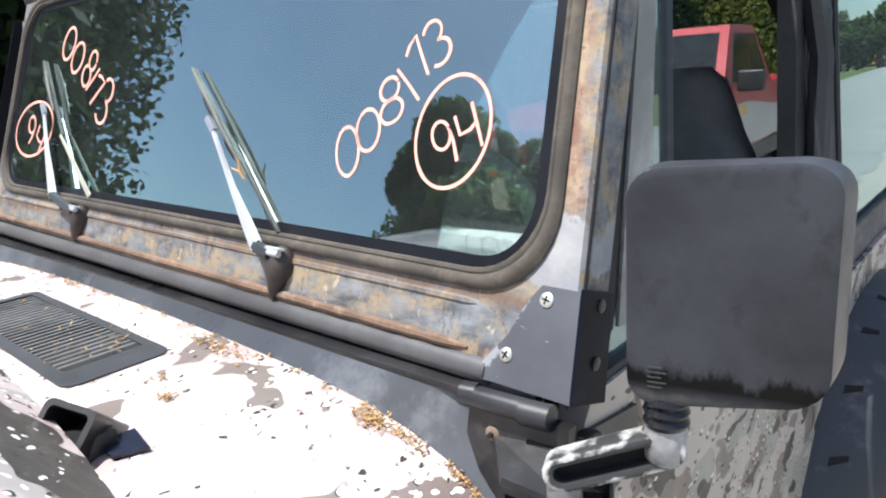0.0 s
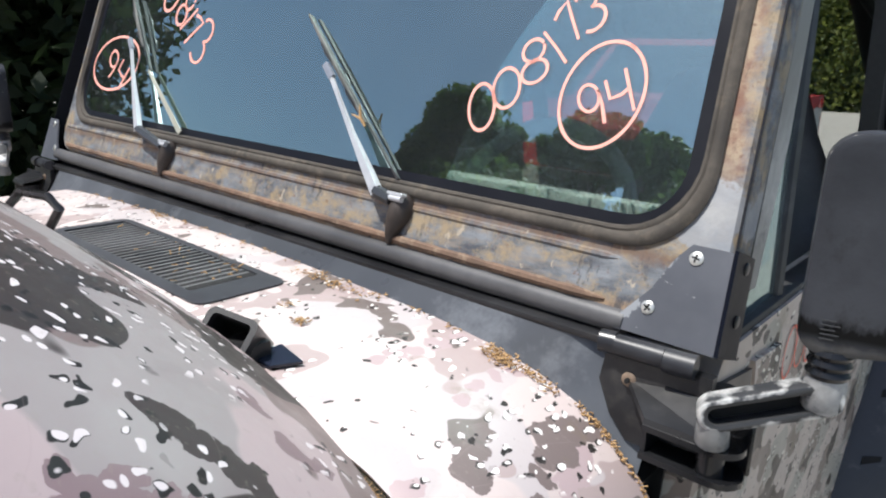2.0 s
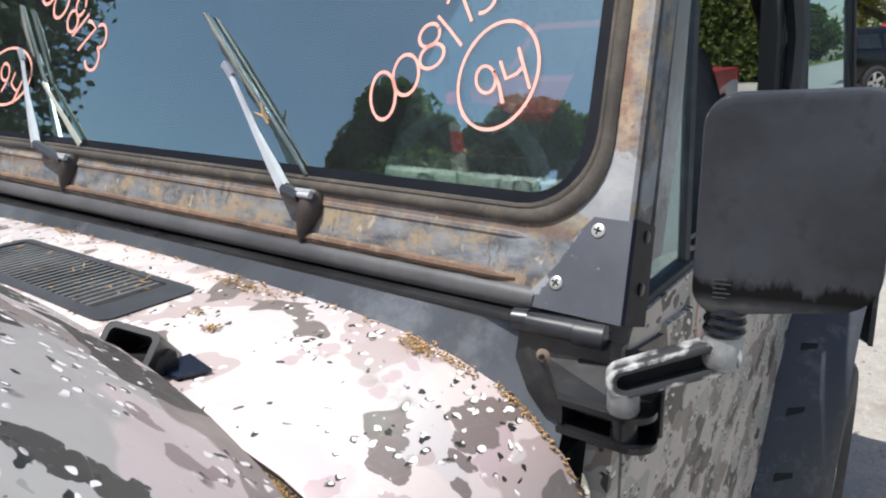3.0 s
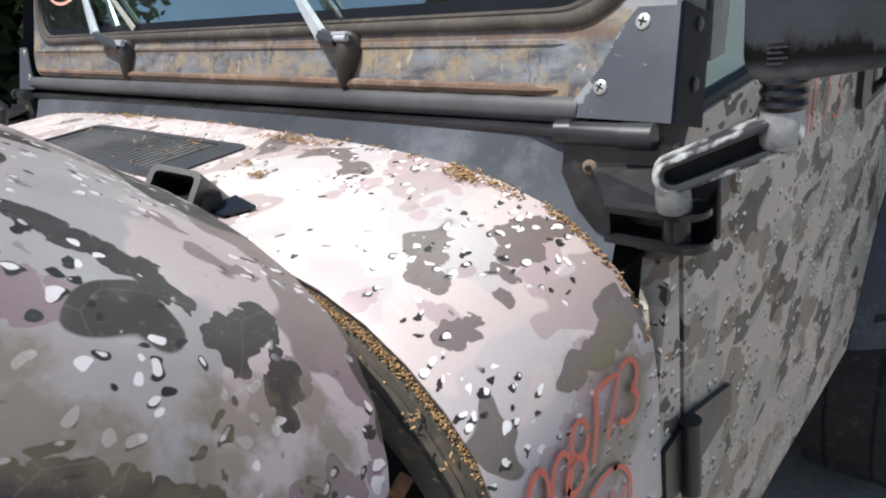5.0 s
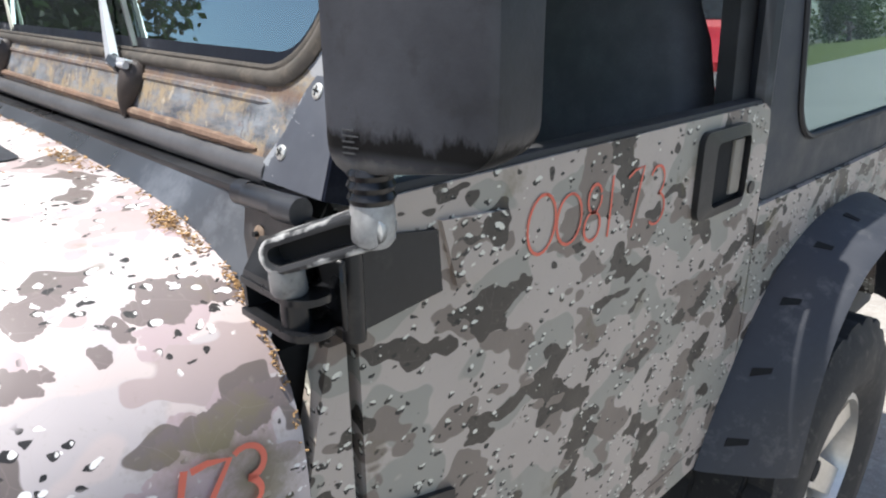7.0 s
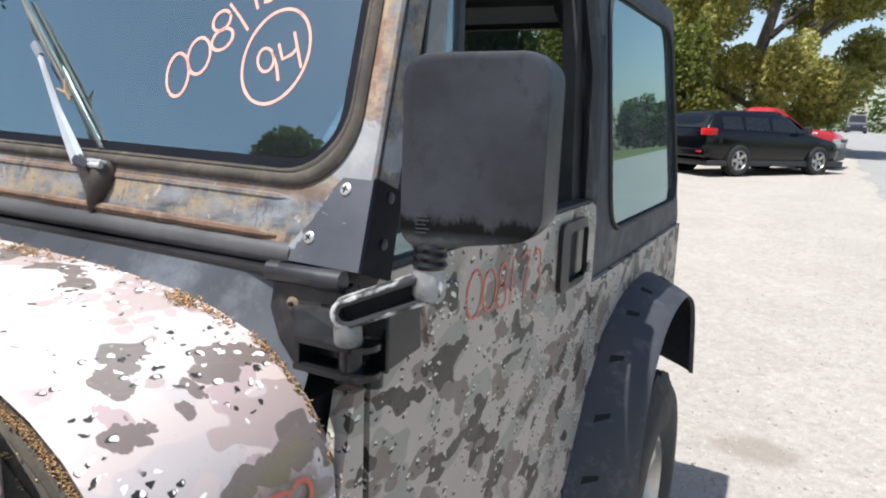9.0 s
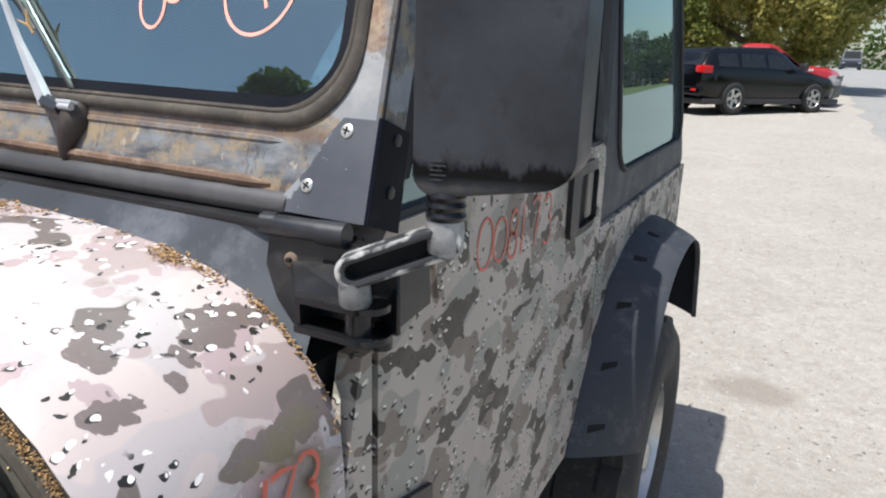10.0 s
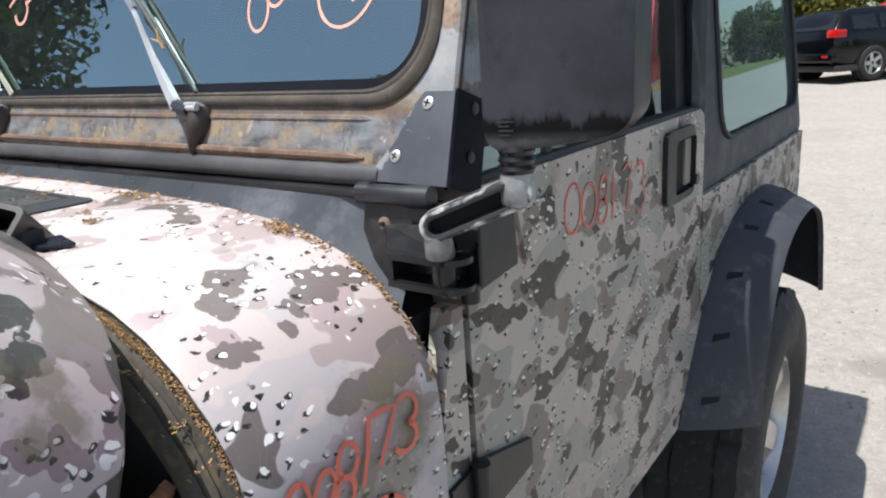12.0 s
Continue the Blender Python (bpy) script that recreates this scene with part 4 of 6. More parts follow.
def tub(root):
    """Rear quarters, hardtop, seats, dash and running gear."""
    ins = [(0.775, 0.645), (0.835, 0.75), (0.925, 0.88), (1.035, 0.99), (1.21, 1.055), (1.50, 1.062), (1.71, 0.99), (1.84, 0.69)]
    rim = [(0.935, 0.613), (0.958, 0.78), (1.015, 0.905), (1.115, 0.985), (1.25, 1.016), (1.44, 1.018), (1.64, 0.95), (1.765, 0.67)]
    arch = [(max(0.90, a + (c - a) * 0.2), b + (d - b) * 0.2) for (a, b), (c, d) in zip(ins, rim)][1:]
    for s in (1, -1):
        flip = Matrix.Translation((2 * CX, 0, 0)) @ Matrix.Diagonal((-1, 1, 1, 1)) if s < 0 else Matrix()

        def put(name, bm, mat, parent=root, label="", sharp=38):
            bm.transform(flip)
            return part(name, bm, mat, parent, label, sharp)
        x = SIDE - 0.004
        out = [(0.898, 0.655), (0.898, 1.14), (2.02, 1.14), (2.03, 0.70)] + arch[::-1]
        put("quarter_panel", prism([(x - 0.04, y, z) for y, z in out], (0.04, 0, 0), 0.004), CAMO_SMALL, root, "camouflage rear quarter panel")
        # pocket flare
        rows = []
        for dx, f in ((0.0, 0.0), (0.014, 0.04), (0.094, 0.60), (0.118, 0.82), (0.130, 0.97), (0.134, 1.04), (0.120, 1.07)):
            rows.append([Vector((x + dx, a[0] + (b[0] - a[0]) * f, a[1] + (b[1] - a[1]) * f)) for a, b in zip(ins, rim)])
        fine = []
        for pts in rows:
            line = []
            for a, b in zip(pts, pts[1:]):
                line += [a.lerp(b, t / 4) for t in range(4)]
            line.append(pts[-1])
            for _ in range(2):
                line = [line[0]] + [(line[i - 1] + line[i] * 2 + line[i + 1]) / 4 for i in range(1, len(line) - 1)] + [line[-1]]
            fine.append(line)
        fl = put("fender_flare", sheet(fine, 0.006), FLARE, root, "wide faded black pocket-style fender flare")
        for i in (2, 6, 10, 14, 17, 21):
            p, q = fine[1][i].lerp(fine[2][i], 0.22), fine[1][i].lerp(fine[2][i], 0.60)
            t = (fine[1][i + 1] - fine[1][i - 1]).normalized()
            d = (q - p).normalized()
            n = d.cross(t).normalized()
            n = n if n.x > 0 else -n
            # Solid black wedge on the flare; the pocket's shade is painted, not hollowed.
            hollow = loft([[p + t * 0.009 * k + n * h for k, h in ((-1, -0.003), (1, -0.003), (1, 0.003), (-1, 0.0015))], [q + t * 0.006 * k + n * h for k, h in ((-1, -0.003), (1, -0.003), (1, 0.0016), (-1, 0.0012))]])
            put("pocket_shade", hollow, DARK, fl)
        # hardtop side with its window opening
        o = [Vector((x - 0.01 - 0.089 * max(0, z - 1.15) ** 1.5, y, z)) for y, z in round_rect(0.905, 2.0, 1.142, 1.86, 0.03, 6)]
        w = [Vector((x - 0.008 - 0.089 * max(0, z - 1.15) ** 1.5, y - (0.25 * (z - 1.25) if y > 1.5 else 0.03 * (z - 1.25)), z)) for y, z in round_rect(1.045, 1.925, 1.235, 1.80, 0.085, 6)]
        o = [Vector((p.x, p.y - (0.25 * (p.z - 1.25) if p.y > 1.5 else 0.08 * (p.z - 1.25)), p.z)) for p in o]
        dx = Vector((0.03, 0, 0))
        rings = [[p - dx for p in o], o, w, [p - dx for p in w]]
        bm = loft(rings + rings[:1], caps=False)
        bmesh.ops.remove_doubles(bm, verts=bm.verts, dist=1e-5)
        h = put("hardtop_side", bm, HARDTOP, root, "grey-black textured hardtop side")
        g = put("side_window", loft([[p - Vector((0.006, 0, 0)) for p in w], [p - Vector((0.010, 0, 0)) for p in w]]), SIDEGLASS, h, "tinted side window")
        g.visible_shadow = False
        edge = [p + Vector((0.003, 0, 0)) for p in w]
        put("window_seal", tube(edge + edge[:1], 0.006, 6), RUBBER, h)
    part("roof", box(CX - 0.755, CX + 0.755, 0.17, 1.85, 1.842, 1.885, 0.03, 3), HARDTOP, root, "dark hardtop roof")
    lean = lambda z: 1.985 - 0.25 * (z - 1.16)
    o, w = round_rect(CX - 0.70, CX + 0.70, 1.145, 1.85, 0.03, 4), round_rect(CX - 0.64, CX + 0.64, 1.20, 1.815, 0.06, 4)
    rings = [[(x, lean(z) + d, z) for x, z in q] for q, d in ((o, 0.03), (o, 0.0), (w, 0.0), (w, 0.03))]
    bm = loft(rings + rings[:1], caps=False)
    bmesh.ops.remove_doubles(bm, verts=bm.verts, dist=1e-5)
    gate = part("hardtop_rear", bm, HARDTOP, root, "grey-black textured hardtop rear with its window")
    pane = part("rear_window", loft([[(x, lean(z) + d, z) for x, z in w] for d in (0.010, 0.014)]), CLEAR, gate, "clear rear window")
    pane.visible_shadow = False
    part("headliner", box(CX - 0.70, CX + 0.70, 0.25, 1.75, 1.825, 1.838), plain("pale_headliner", (0.45, 0.44, 0.41), 0.9), root)
    part("tub_floor", box(CX - 0.80, CX + 0.80, 0.05, 2.0, 0.60, 0.68), plain("grey_floor_carpet", (0.09, 0.088, 0.085), 0.95, scale=60), root)
    # Near-black block; wheel-housing shade is put into its colour.
    part("inner_arch", box(CX - 0.79, CX + 0.79, 0.9, 2.0, 0.68, 1.0), DARK, root)
    part("tailgate", box(CX - 0.80, CX + 0.80, 1.97, 2.02, 0.66, 1.14, 0.01), CAMO_SMALL, root)
    # dash, wheel, seats, bar
    part("dashboard", box(CX - 0.74, CX + 0.74, 0.085, 0.29, 1.05, 1.412, 0.03, 4), plain("grey_dashboard", (0.032, 0.033, 0.035), 0.8, scale=50), root, "dark grey moulded dashboard")
    # Added strip: sunlight on the dash edge is painted as a pale colour.
    part("sunlit_dash_strip", box(CX - 0.72, CX + 0.74, 0.118, 0.150, 1.402, 1.436, 0.006), plain("sunlit_dash_colour", (0.52, 0.56, 0.49), 0.8, scale=40), root, "pale strip along the dash with sunlight put into its colour")
    c, d = Vector((0.290, 0.335, 1.328)), Vector((0, 1, -0.42)).normalized()
    pts = ring(c, d, 0.175, 40)
    sw = part("steering_wheel", tube(pts + pts[:1], 0.0155, 10), WHEELGREY, root, "dark steering wheel with its sky glint put into a grey rim")
    u, v = frame_of(d)
    part("spoke", join(tube([c - u * 0.17, c + d * -0.02, c + u * 0.17], 0.014), tube([c, c - v * 0.18], 0.014), cyl(c - d * 0.035, c + d * 0.02, 0.05), cyl(c, c - Vector((0, 0.3, -0.1)) * -1, 0.03)), RUBBER, sw)
    for sx in (0.40, -0.62):
        rings = []
        for z, y0, y1, w in ((0.98, 0.76, 0.90, 0.215), (1.15, 0.77, 0.92, 0.215), (1.32, 0.80, 0.935, 0.205), (1.42, 0.825, 0.945, 0.18), (1.47, 0.84, 0.95, 0.155), (1.51, 0.85, 0.955, 0.14), (1.57, 0.862, 0.96, 0.115), (1.595, 0.885, 0.95, 0.08)):
            rings.append([(x, y, z) for x, y in round_rect(sx - w - 0.02, sx + w + 0.02, y0, y1, 0.045, 4)])
        seat = part("seat_back", loft(rings), SEATFAB, root, "dark grey high-back bucket seat")
        part("seat_cushion", box(sx - 0.235, sx + 0.235, 0.40, 0.88, 0.86, 1.02, 0.05, 3), SEATFAB, seat)
    bar = [tube([(CX + s * 0.77, 1.0, 0.7), (CX + s * 0.77, 1.0, 1.68), (CX + s * 0.68, 1.0, 1.79), (CX, 1.0, 1.80)], 0.034, 10) for s in (1, -1)]
    part("roll_bar", join(*bar, *[tube([(CX + s * 0.70, 1.0, 1.76), (CX + s * 0.74, 1.9, 1.15)], 0.03, 10) for s in (1, -1)]), RUBBER, root, "padded black roll bar")
    for sx in (0.675, -0.895):
        part("seat_belt", prism([(sx, 0.93, 1.70), (sx, 0.97, 1.70), (sx, 0.93, 1.0), (sx, 0.88, 1.0)], (0.004, 0, 0)), RUBBER, root)
    # inside mirror
    m = part("interior_mirror", box(-0.13, -0.045, 0.20, 0.225, 1.69, 1.735, 0.012, 3), BLACK, root, "small black interior mirror")
    part("stalk", tube([(-0.09, 0.21, 1.73), (-0.09, 0.18, 1.82)], 0.008), BLACK, m)


tub(JEEP)


def wheel(root, at, axis=(1, 0, 0), r=0.40, width=0.27, rim=0.21, spokes=5):
    at, ax = Vector(at), Vector(axis).normalized()
    w = width / 2
    prof = ((-w * 0.8, rim), (-w, rim + 0.05), (-w * 0.97, r * 0.88), (-w * 0.78, r * 0.985), (0, r), (w * 0.78, r * 0.985), (w * 0.97, r * 0.88), (w, rim + 0.05), (w * 0.8, rim))
    prof = prof[:3] + ((-w * 0.80, r * 0.97), (-w * 0.78, r), (-w * 0.42, r), (-w * 0.40, r * 0.975), (-w * 0.36, r * 0.975), (-w * 0.34, r), (w * 0.34, r), (w * 0.36, r * 0.975), (w * 0.40, r * 0.975), (w * 0.42, r), (w * 0.78, r), (w * 0.80, r * 0.97)) + prof[6:]
    u, v = frame_of(ax)
    rings = []
    for a, b in prof:
        pts = ring(at + ax * a, ax, b, 96)
        if b == r:
            mid = at + ax * a
            pts = [mid + (p - mid) * (0.968 if (i + (2 if a > 0 else 0)) % 4 == 0 else 1.0) for i, p in enumerate(pts)]
        rings.append(pts)
    ty = loft(rings, caps=False)
    wh = part("wheel", ty, TYRE, root, "dusty off-road tyre with blocky tread")
    ri = loft([ring(at + ax * a, ax, b, 40) for a, b in ((w * 0.8, rim + 0.004), (w * 0.84, rim - 0.012), (w * 0.4, rim - 0.03), (-w * 0.7, rim - 0.03))], caps=False)
    sp = []
    for i in range(spokes):
        t = 2 * math.pi * i / spokes
        rad = u * math.cos(t) + v * math.sin(t)
        tan = v * math.cos(t) - u * math.sin(t)
        sp.append(loft([[at + rad * 0.04 + tan * q * 0.042 + ax * (w * 0.5 + h) for q, h in ((-1, 0), (1, 0), (1, -0.03), (-1, -0.03))], [at + rad * (rim - 0.02) + tan * q * 0.036 + ax * (w * 0.72 + h) for q, h in ((-1, 0), (1, 0), (1, -0.03), (-1, -0.03))]]))
    part("rim", join(ri, *sp, cyl(at + ax * w * 0.1, at + ax * w * 0.56, 0.062, 20)), ALLOY, wh, "dull machined alloy rim")
    part("hub_cap", cyl(at + ax * w * 0.5, at + ax * w * 0.66, 0.028, 16), DARK, wh)
    return wh


for s in (1, -1):
    wheel(JEEP, (CX + s * 0.83, 1.30, 0.40), (s, 0, 0))
    wheel(JEEP, (CX + s * 0.80, -0.92, 0.40), (s, 0, 0))
part("axle", cyl((CX - 0.8, 1.30, 0.40), (CX + 0.8, 1.30, 0.40), 0.05), DARK, JEEP)
part("chassis", box(CX - 0.45, CX + 0.45, -1.35, 2.05, 0.46, 0.62), DARK, JEEP)


# ---------------------------------------------------------------- wipers, vent, hood hardware
def wiper(root, px, tip, low, arm_at, strip_end=None):
    """A wiper: teardrop pivot cover, steel arm over three places and a blade from its tip to its low end."""
    n = Vector((0, -0.943, 0.332))
    dome = [(math.cos(radians(a)), math.sin(radians(a))) for a in range(180, -1, -20)]
    zc = 1.390
    cap = loft([[screen(px + u * w - 0.012 * max(0.0, -b) / 0.046, zc + b, 0.002 + v * h) for u, v in dome] for w, b, h in ((0.007, 0.026, 0.008), (0.015, 0.020, 0.017), (0.0185, 0.008, 0.021), (0.0175, -0.006, 0.020), (0.0135, -0.018, 0.017), (0.0085, -0.030, 0.012), (0.003, -0.041, 0.005))])
    w = part("wiper", cap, plain("brown_black_pivot_cap", (0.040, 0.031, 0.026), 0.5, vary=0.4, scale=40), root, "dark teardrop wiper pivot cover with steel arm")
    ribs = [cyl(screen(px + 0.004 * q, zc + 0.0215, 0.015), screen(px + 0.004 * q, zc + 0.0215, 0.0245), 0.0022, 8) for q in (-3, -2, -1, 0, 1, 2, 3)]
    part("pivot_nut", join(*ribs, cyl(screen(px - 0.013, zc + 0.016, 0.0215), screen(px + 0.013, zc + 0.016, 0.0215), 0.0042, 10)), STEEL, w)
    (x0, z0), (x1, z1), (x2, z2) = arm_at
    foot = screen(px - 0.012, zc + 0.014, 0.019)
    p0, p1, p2 = screen(x0, z0, 0.020), screen(x1, z1, 0.019), screen(x2, z2, 0.013)
    part("arm_base", bevelled(tube([foot + (foot - p0) * 0.1, foot.lerp(p0, 0.5), p0], [0.0080, 0.0092, 0.0085], 6), 0.001, 1), BLACK, w)
    k = (p1 - p0).normalized()
    side = k.cross(n).normalized()

    def channel(q, half, h):
        return [q - side * half - n * h, q - side * half * 0.8 + n * h, q + side * half * 0.8 + n * h, q + side * half - n * h]
    arm = bevelled(loft([channel(p0 - k * 0.004, 0.0085, 0.005), channel(p0.lerp(p1, 0.4), 0.0072, 0.0045), channel(p1, 0.0042, 0.003), channel(p1.lerp(p2, 0.5), 0.0036, 0.0022), channel(p2, 0.0034, 0.002)]), 0.0007, 1)
    part("arm", arm, STEEL, w, "bright worn steel wiper arm")
    part("rivet", cyl(p0 - side * 0.009, p0 + side * 0.009, 0.003, 8), DARK, w)
    a, b = screen(*low, 0.006), screen(*tip, 0.009)
    d = (b - a).normalized()
    s = d.cross(n).normalized()
    blade = part("blade", prism([a - n * 0.006, b - n * 0.008, b, a], s * 0.003), RUBBER, w, "cracked rubber wiper blade")
    spine = [a.lerp(b, t) + n * (0.001 + 0.004 * math.sin(math.pi * t)) + s * 0.0015 for t in np.linspace(0.30, 1.0, 9)]
    part("spine", tube(spine, [0.0020, 0.0028, 0.0032, 0.0034, 0.0034, 0.0034, 0.0032, 0.0026, 0.0016], 6), plain("grey_blade_spine", (0.11, 0.105, 0.095), 0.5, vary=0.4, scale=60), blade, "dull grey blade spine")
    for t0, t1 in ((0.36, 0.56), (0.62, 0.82)):
        q, r = a.lerp(b, t0), a.lerp(b, t1)
        part("claw", tube([q + n * 0.003, q.lerp(r, 0.5) + n * 0.009, r + n * 0.003], 0.0024, 6), BLACKDUST, blade)
    clip = box(-0.0055, 0.0055, -0.016, 0.016, -0.004, 0.004, 0.002)
    clip.transform(Matrix.Translation(p2) @ Matrix((s, d, n)).transposed().to_4x4())
    part("clip", clip, plain("pale_clip_plastic", (0.22, 0.24, 0.28), 0.4), blade)
    # flat pale strip from the blade's low end to strip_end
    if strip_end:
        c = screen(*strip_end, 0.004)
        part("pale_strip", prism([a - s * 0.003, c - s * 0.006, c + s * 0.006, a + s * 0.003], n * 0.002), plain("pale_strip_colour", (0.36, 0.36, 0.30), 0.6), blade, "pale strip running from the low end of the blade")


wiper(JEEP, 0.302, (0.004, 1.646), (0.282, 1.430), ((0.262, 1.410), (0.186, 1.478), (0.094, 1.562)))
wiper(JEEP, -0.338, (-0.655, 1.690), (-0.498, 1.540), ((-0.452, 1.424), (-0.525, 1.510), (-0.598, 1.590)), (-0.315, 1.434))


def vent(root):
    x0, x1, y0, y1 = -0.262, 0.215, -0.243, -0.112
    z = 1.309
    o, i = round_rect(x0, x1, y0, y1, 0.018, 4), round_rect(x0 + 0.028, x1 - 0.045, y0 + 0.016, y1 - 0.016, 0.006, 4)
    lift = lambda x: cowl_z(x) + 0.0
    rings = [[(x, y, lift(x) + d) for x, y in q] for q, d in ((o, 0.0005), (o, 0.0028), (i, 0.0048), (i, -0.002))]
    v = part("cowl_vent", loft(rings, caps=False), PLASTIC, root, "black plastic cowl vent grille with pine litter")
    # Black block under the slats paints the shade between them.
    part("vent_well_shade", box(x0 + 0.026, x1 - 0.043, y0 + 0.014, y1 - 0.014, 1.296, cowl_z(0.1) + 0.0015), DARK, v)
    n = 27
    for k in range(n):
        x = x0 + 0.036 + (x1 - x0 - 0.09) * k / (n - 1)
        bm = box(x - 0.0032, x + 0.0032, y0 + 0.014, y1 - 0.014, lift(x) - 0.001, lift(x) + 0.0026, 0.0005, 1)
        part("slat", bm, SLAT, v)


vent(JEEP)


def hood_hardware(root):
    corner = Vector((0.341, -0.2935, 1.3545))
    u = Vector((0.036, 0.018, -0.010)).normalized()
    a = Vector((0.024, -0.038, 0.040)).normalized()
    a = (a - u * a.dot(u)).normalized()
    v = u.cross(a).normalized()
    v = v if v.z < 0 else -v
    flat = lambda q, d: [corner + u * s + v * t - a * d for s, t in q]
    o, i = round_rect(0.0, 0.055, 0.0, 0.058, 0.008, 3), round_rect(0.006, 0.049, 0.006, 0.052, 0.005, 3)
    h = part("hood_hinge", loft([flat(i, 0.070), flat(i, 0.002), flat(i, 0.0), flat(o, 0.0), flat(o, 0.003), flat(o, 0.070), flat(i, 0.070)], caps=False), BLACKDUST, root, "dusty black hollow hood hinge block")
    part("rust_crumbs", box(-0.003, 0.003, -0.002, 0.002, -0.002, 0.002, 0.0008, 1), NEEDLE, h).location = corner + u * 0.014 + v * 0.034 - a * 0.012 - ORIGIN[root.name]
    part("hinge_leaf", prism([(0.372, -0.272, cowl_z(0.37) + 0.003), (0.372, -0.235, cowl_z(0.37) + 0.003), (0.418, -0.242, cowl_z(0.418) + 0.003), (0.405, -0.272, cowl_z(0.41) + 0.003)], (0, 0, 0.003), 0.001), plain("blue_black_leaf", (0.012, 0.016, 0.03), 0.25), h)
    part("hinge_web", box(0.345, 0.385, -0.30, -0.255, 1.278, 1.318, 0.004), BLACKDUST, h)
    h2 = part("tie_down_loop", tube([(-0.13, -0.335, 1.345), (-0.11, -0.335, 1.385), (-0.06, -0.33, 1.413), (0.02, -0.325, 1.418), (0.04, -0.32, 1.405), (0.0, -0.32, 1.375), (-0.03, -0.32, 1.345)], 0.006, 8), BLACKDUST, root, "bent black tie-down loop on the hood edge")
    for x, y in ((0.26, -0.30), (0.05, -0.30)):
        part("rubber_bumper", bevelled(cyl((x, y, 1.29), (x, y, 1.322), 0.009, 12), 0.002), RUBBER, root)


hood_hardware(JEEP)


# ---------------------------------------------------------------- painted numbers
def stroke(ch):
    arc = lambda cx, cy, rx, ry, a, b, n=16: [(cx + rx * math.cos(radians(a + (b - a) * i / n)), cy + ry * math.sin(radians(a + (b - a) * i / n))) for i in range(n + 1)]
    return {
        "0": [arc(0.5, 0.5, 0.34, 0.5, 80, 445, 26)],
        "8": [arc(0.52, 0.74, 0.26, 0.25, 20, 270) + arc(0.5, 0.25, 0.31, 0.26, 90, -270, 24)[:-1] + arc(0.52, 0.74, 0.26, 0.25, -90, 10)],
        "1": [[(0.5, 1.0), (0.52, 0.5), (0.5, 0.0)]],
        "7": [[(0.1, 0.86), (0.4, 0.96), (0.85, 1.0), (0.66, 0.55), (0.45, 0.0)]],
        "3": [arc(0.42, 0.75, 0.36, 0.25, 150, -80, 14) + arc(0.42, 0.25, 0.42, 0.27, 80, -140, 16)],
        "9": [arc(0.42, 0.70, 0.33, 0.30, 10, 370, 20) + [(0.74, 0.4), (0.62, 0.0)]],
        "4": [[(0.15, 1.0), (0.12, 0.5), (0.5, 0.44), (0.78, 0.5)], [(0.85, 1.0), (0.78, 0.5), (0.70, -0.1)]],
        "O": [arc(0.5, 0.5, 0.5, 0.5, 60, 430, 40)],
    }[ch]


def ribbon(lines, w, place):
    """Flat brush strokes, w wide, laid on a surface; place turns two coordinates into a point."""
    bm = bmesh.new()
    for pts in lines:
        prev = None
        for i, p in enumerate(pts):
            a, b = pts[max(i - 1, 0)], pts[min(i + 1, len(pts) - 1)]
            d = Vector((b[0] - a[0], b[1] - a[1]))
            d = d.normalized() if d.length > 1e-9 else Vector((1, 0))
            k = w * (0.42 + 0.13 * noise.noise(Vector((p[0] * 60, p[1] * 60, 3))))
            q = [bm.verts.new(place(p[0] - d.y * k, p[1] + d.x * k)), bm.verts.new(place(p[0] + d.y * k, p[1] - d.x * k))]
            if prev:
                bm.faces.new((prev[0], prev[1], q[1], q[0]))
            prev = q
    return bm


def number(name, digits, w, place, mat, parent, label, ring_at=None):
    """Hand-painted digits; each: character, centre (two), height, stretch, lean in degrees."""
    lines = []
    for ch, cx, cy, size, stretch, angle in digits:
        ca, sa = math.cos(radians(angle)), math.sin(radians(angle))
        for ln in stroke(ch):
            lines.append([(cx + ca * (u - 0.5) * size * stretch - sa * (v - 0.5) * size, cy + sa * (u - 0.5) * size * stretch + ca * (v - 0.5) * size) for u, v in ln])
    if ring_at:
        cx, cy, rx, ry = ring_at
        lines.append([(cx + 2 * rx * (u - 0.5) + 0.12 * rx * (v - 0.5), cy + 2 * ry * (v - 0.5)) for u, v in stroke("O")[0]])
    return part(name, ribbon(lines, w, place), mat, parent, label)


on_glass = lambda x, z: Vector((x, 0.352 * (z - 1.36) + 0.943 * 0.0032, z - 0.332 * 0.0032))
number("painted_number", (("0", 0.385, 1.539, 0.058, 1.0, 18), ("0", 0.416, 1.5635, 0.048, 1.2, 16), ("8", 0.446, 1.5965, 0.052, 1.1, 22), ("1", 0.471, 1.6127, 0.054, 0.7, 50), ("7", 0.483, 1.640, 0.05, 0.62, 47), ("3", 0.507, 1.657, 0.052, 0.72, 36)), 0.0048, on_glass, PAINTPEN, FRAME, "salmon paint-marker number 008173")
number("painted_number", (("9", 0.541, 1.551, 0.052, 0.70, 36), ("4", 0.570, 1.566, 0.044, 0.80, 34)), 0.0046, on_glass, PAINTPEN, FRAME, "circled salmon paint-marker number 94", (0.5466, 1.562, 0.0505, 0.0575))
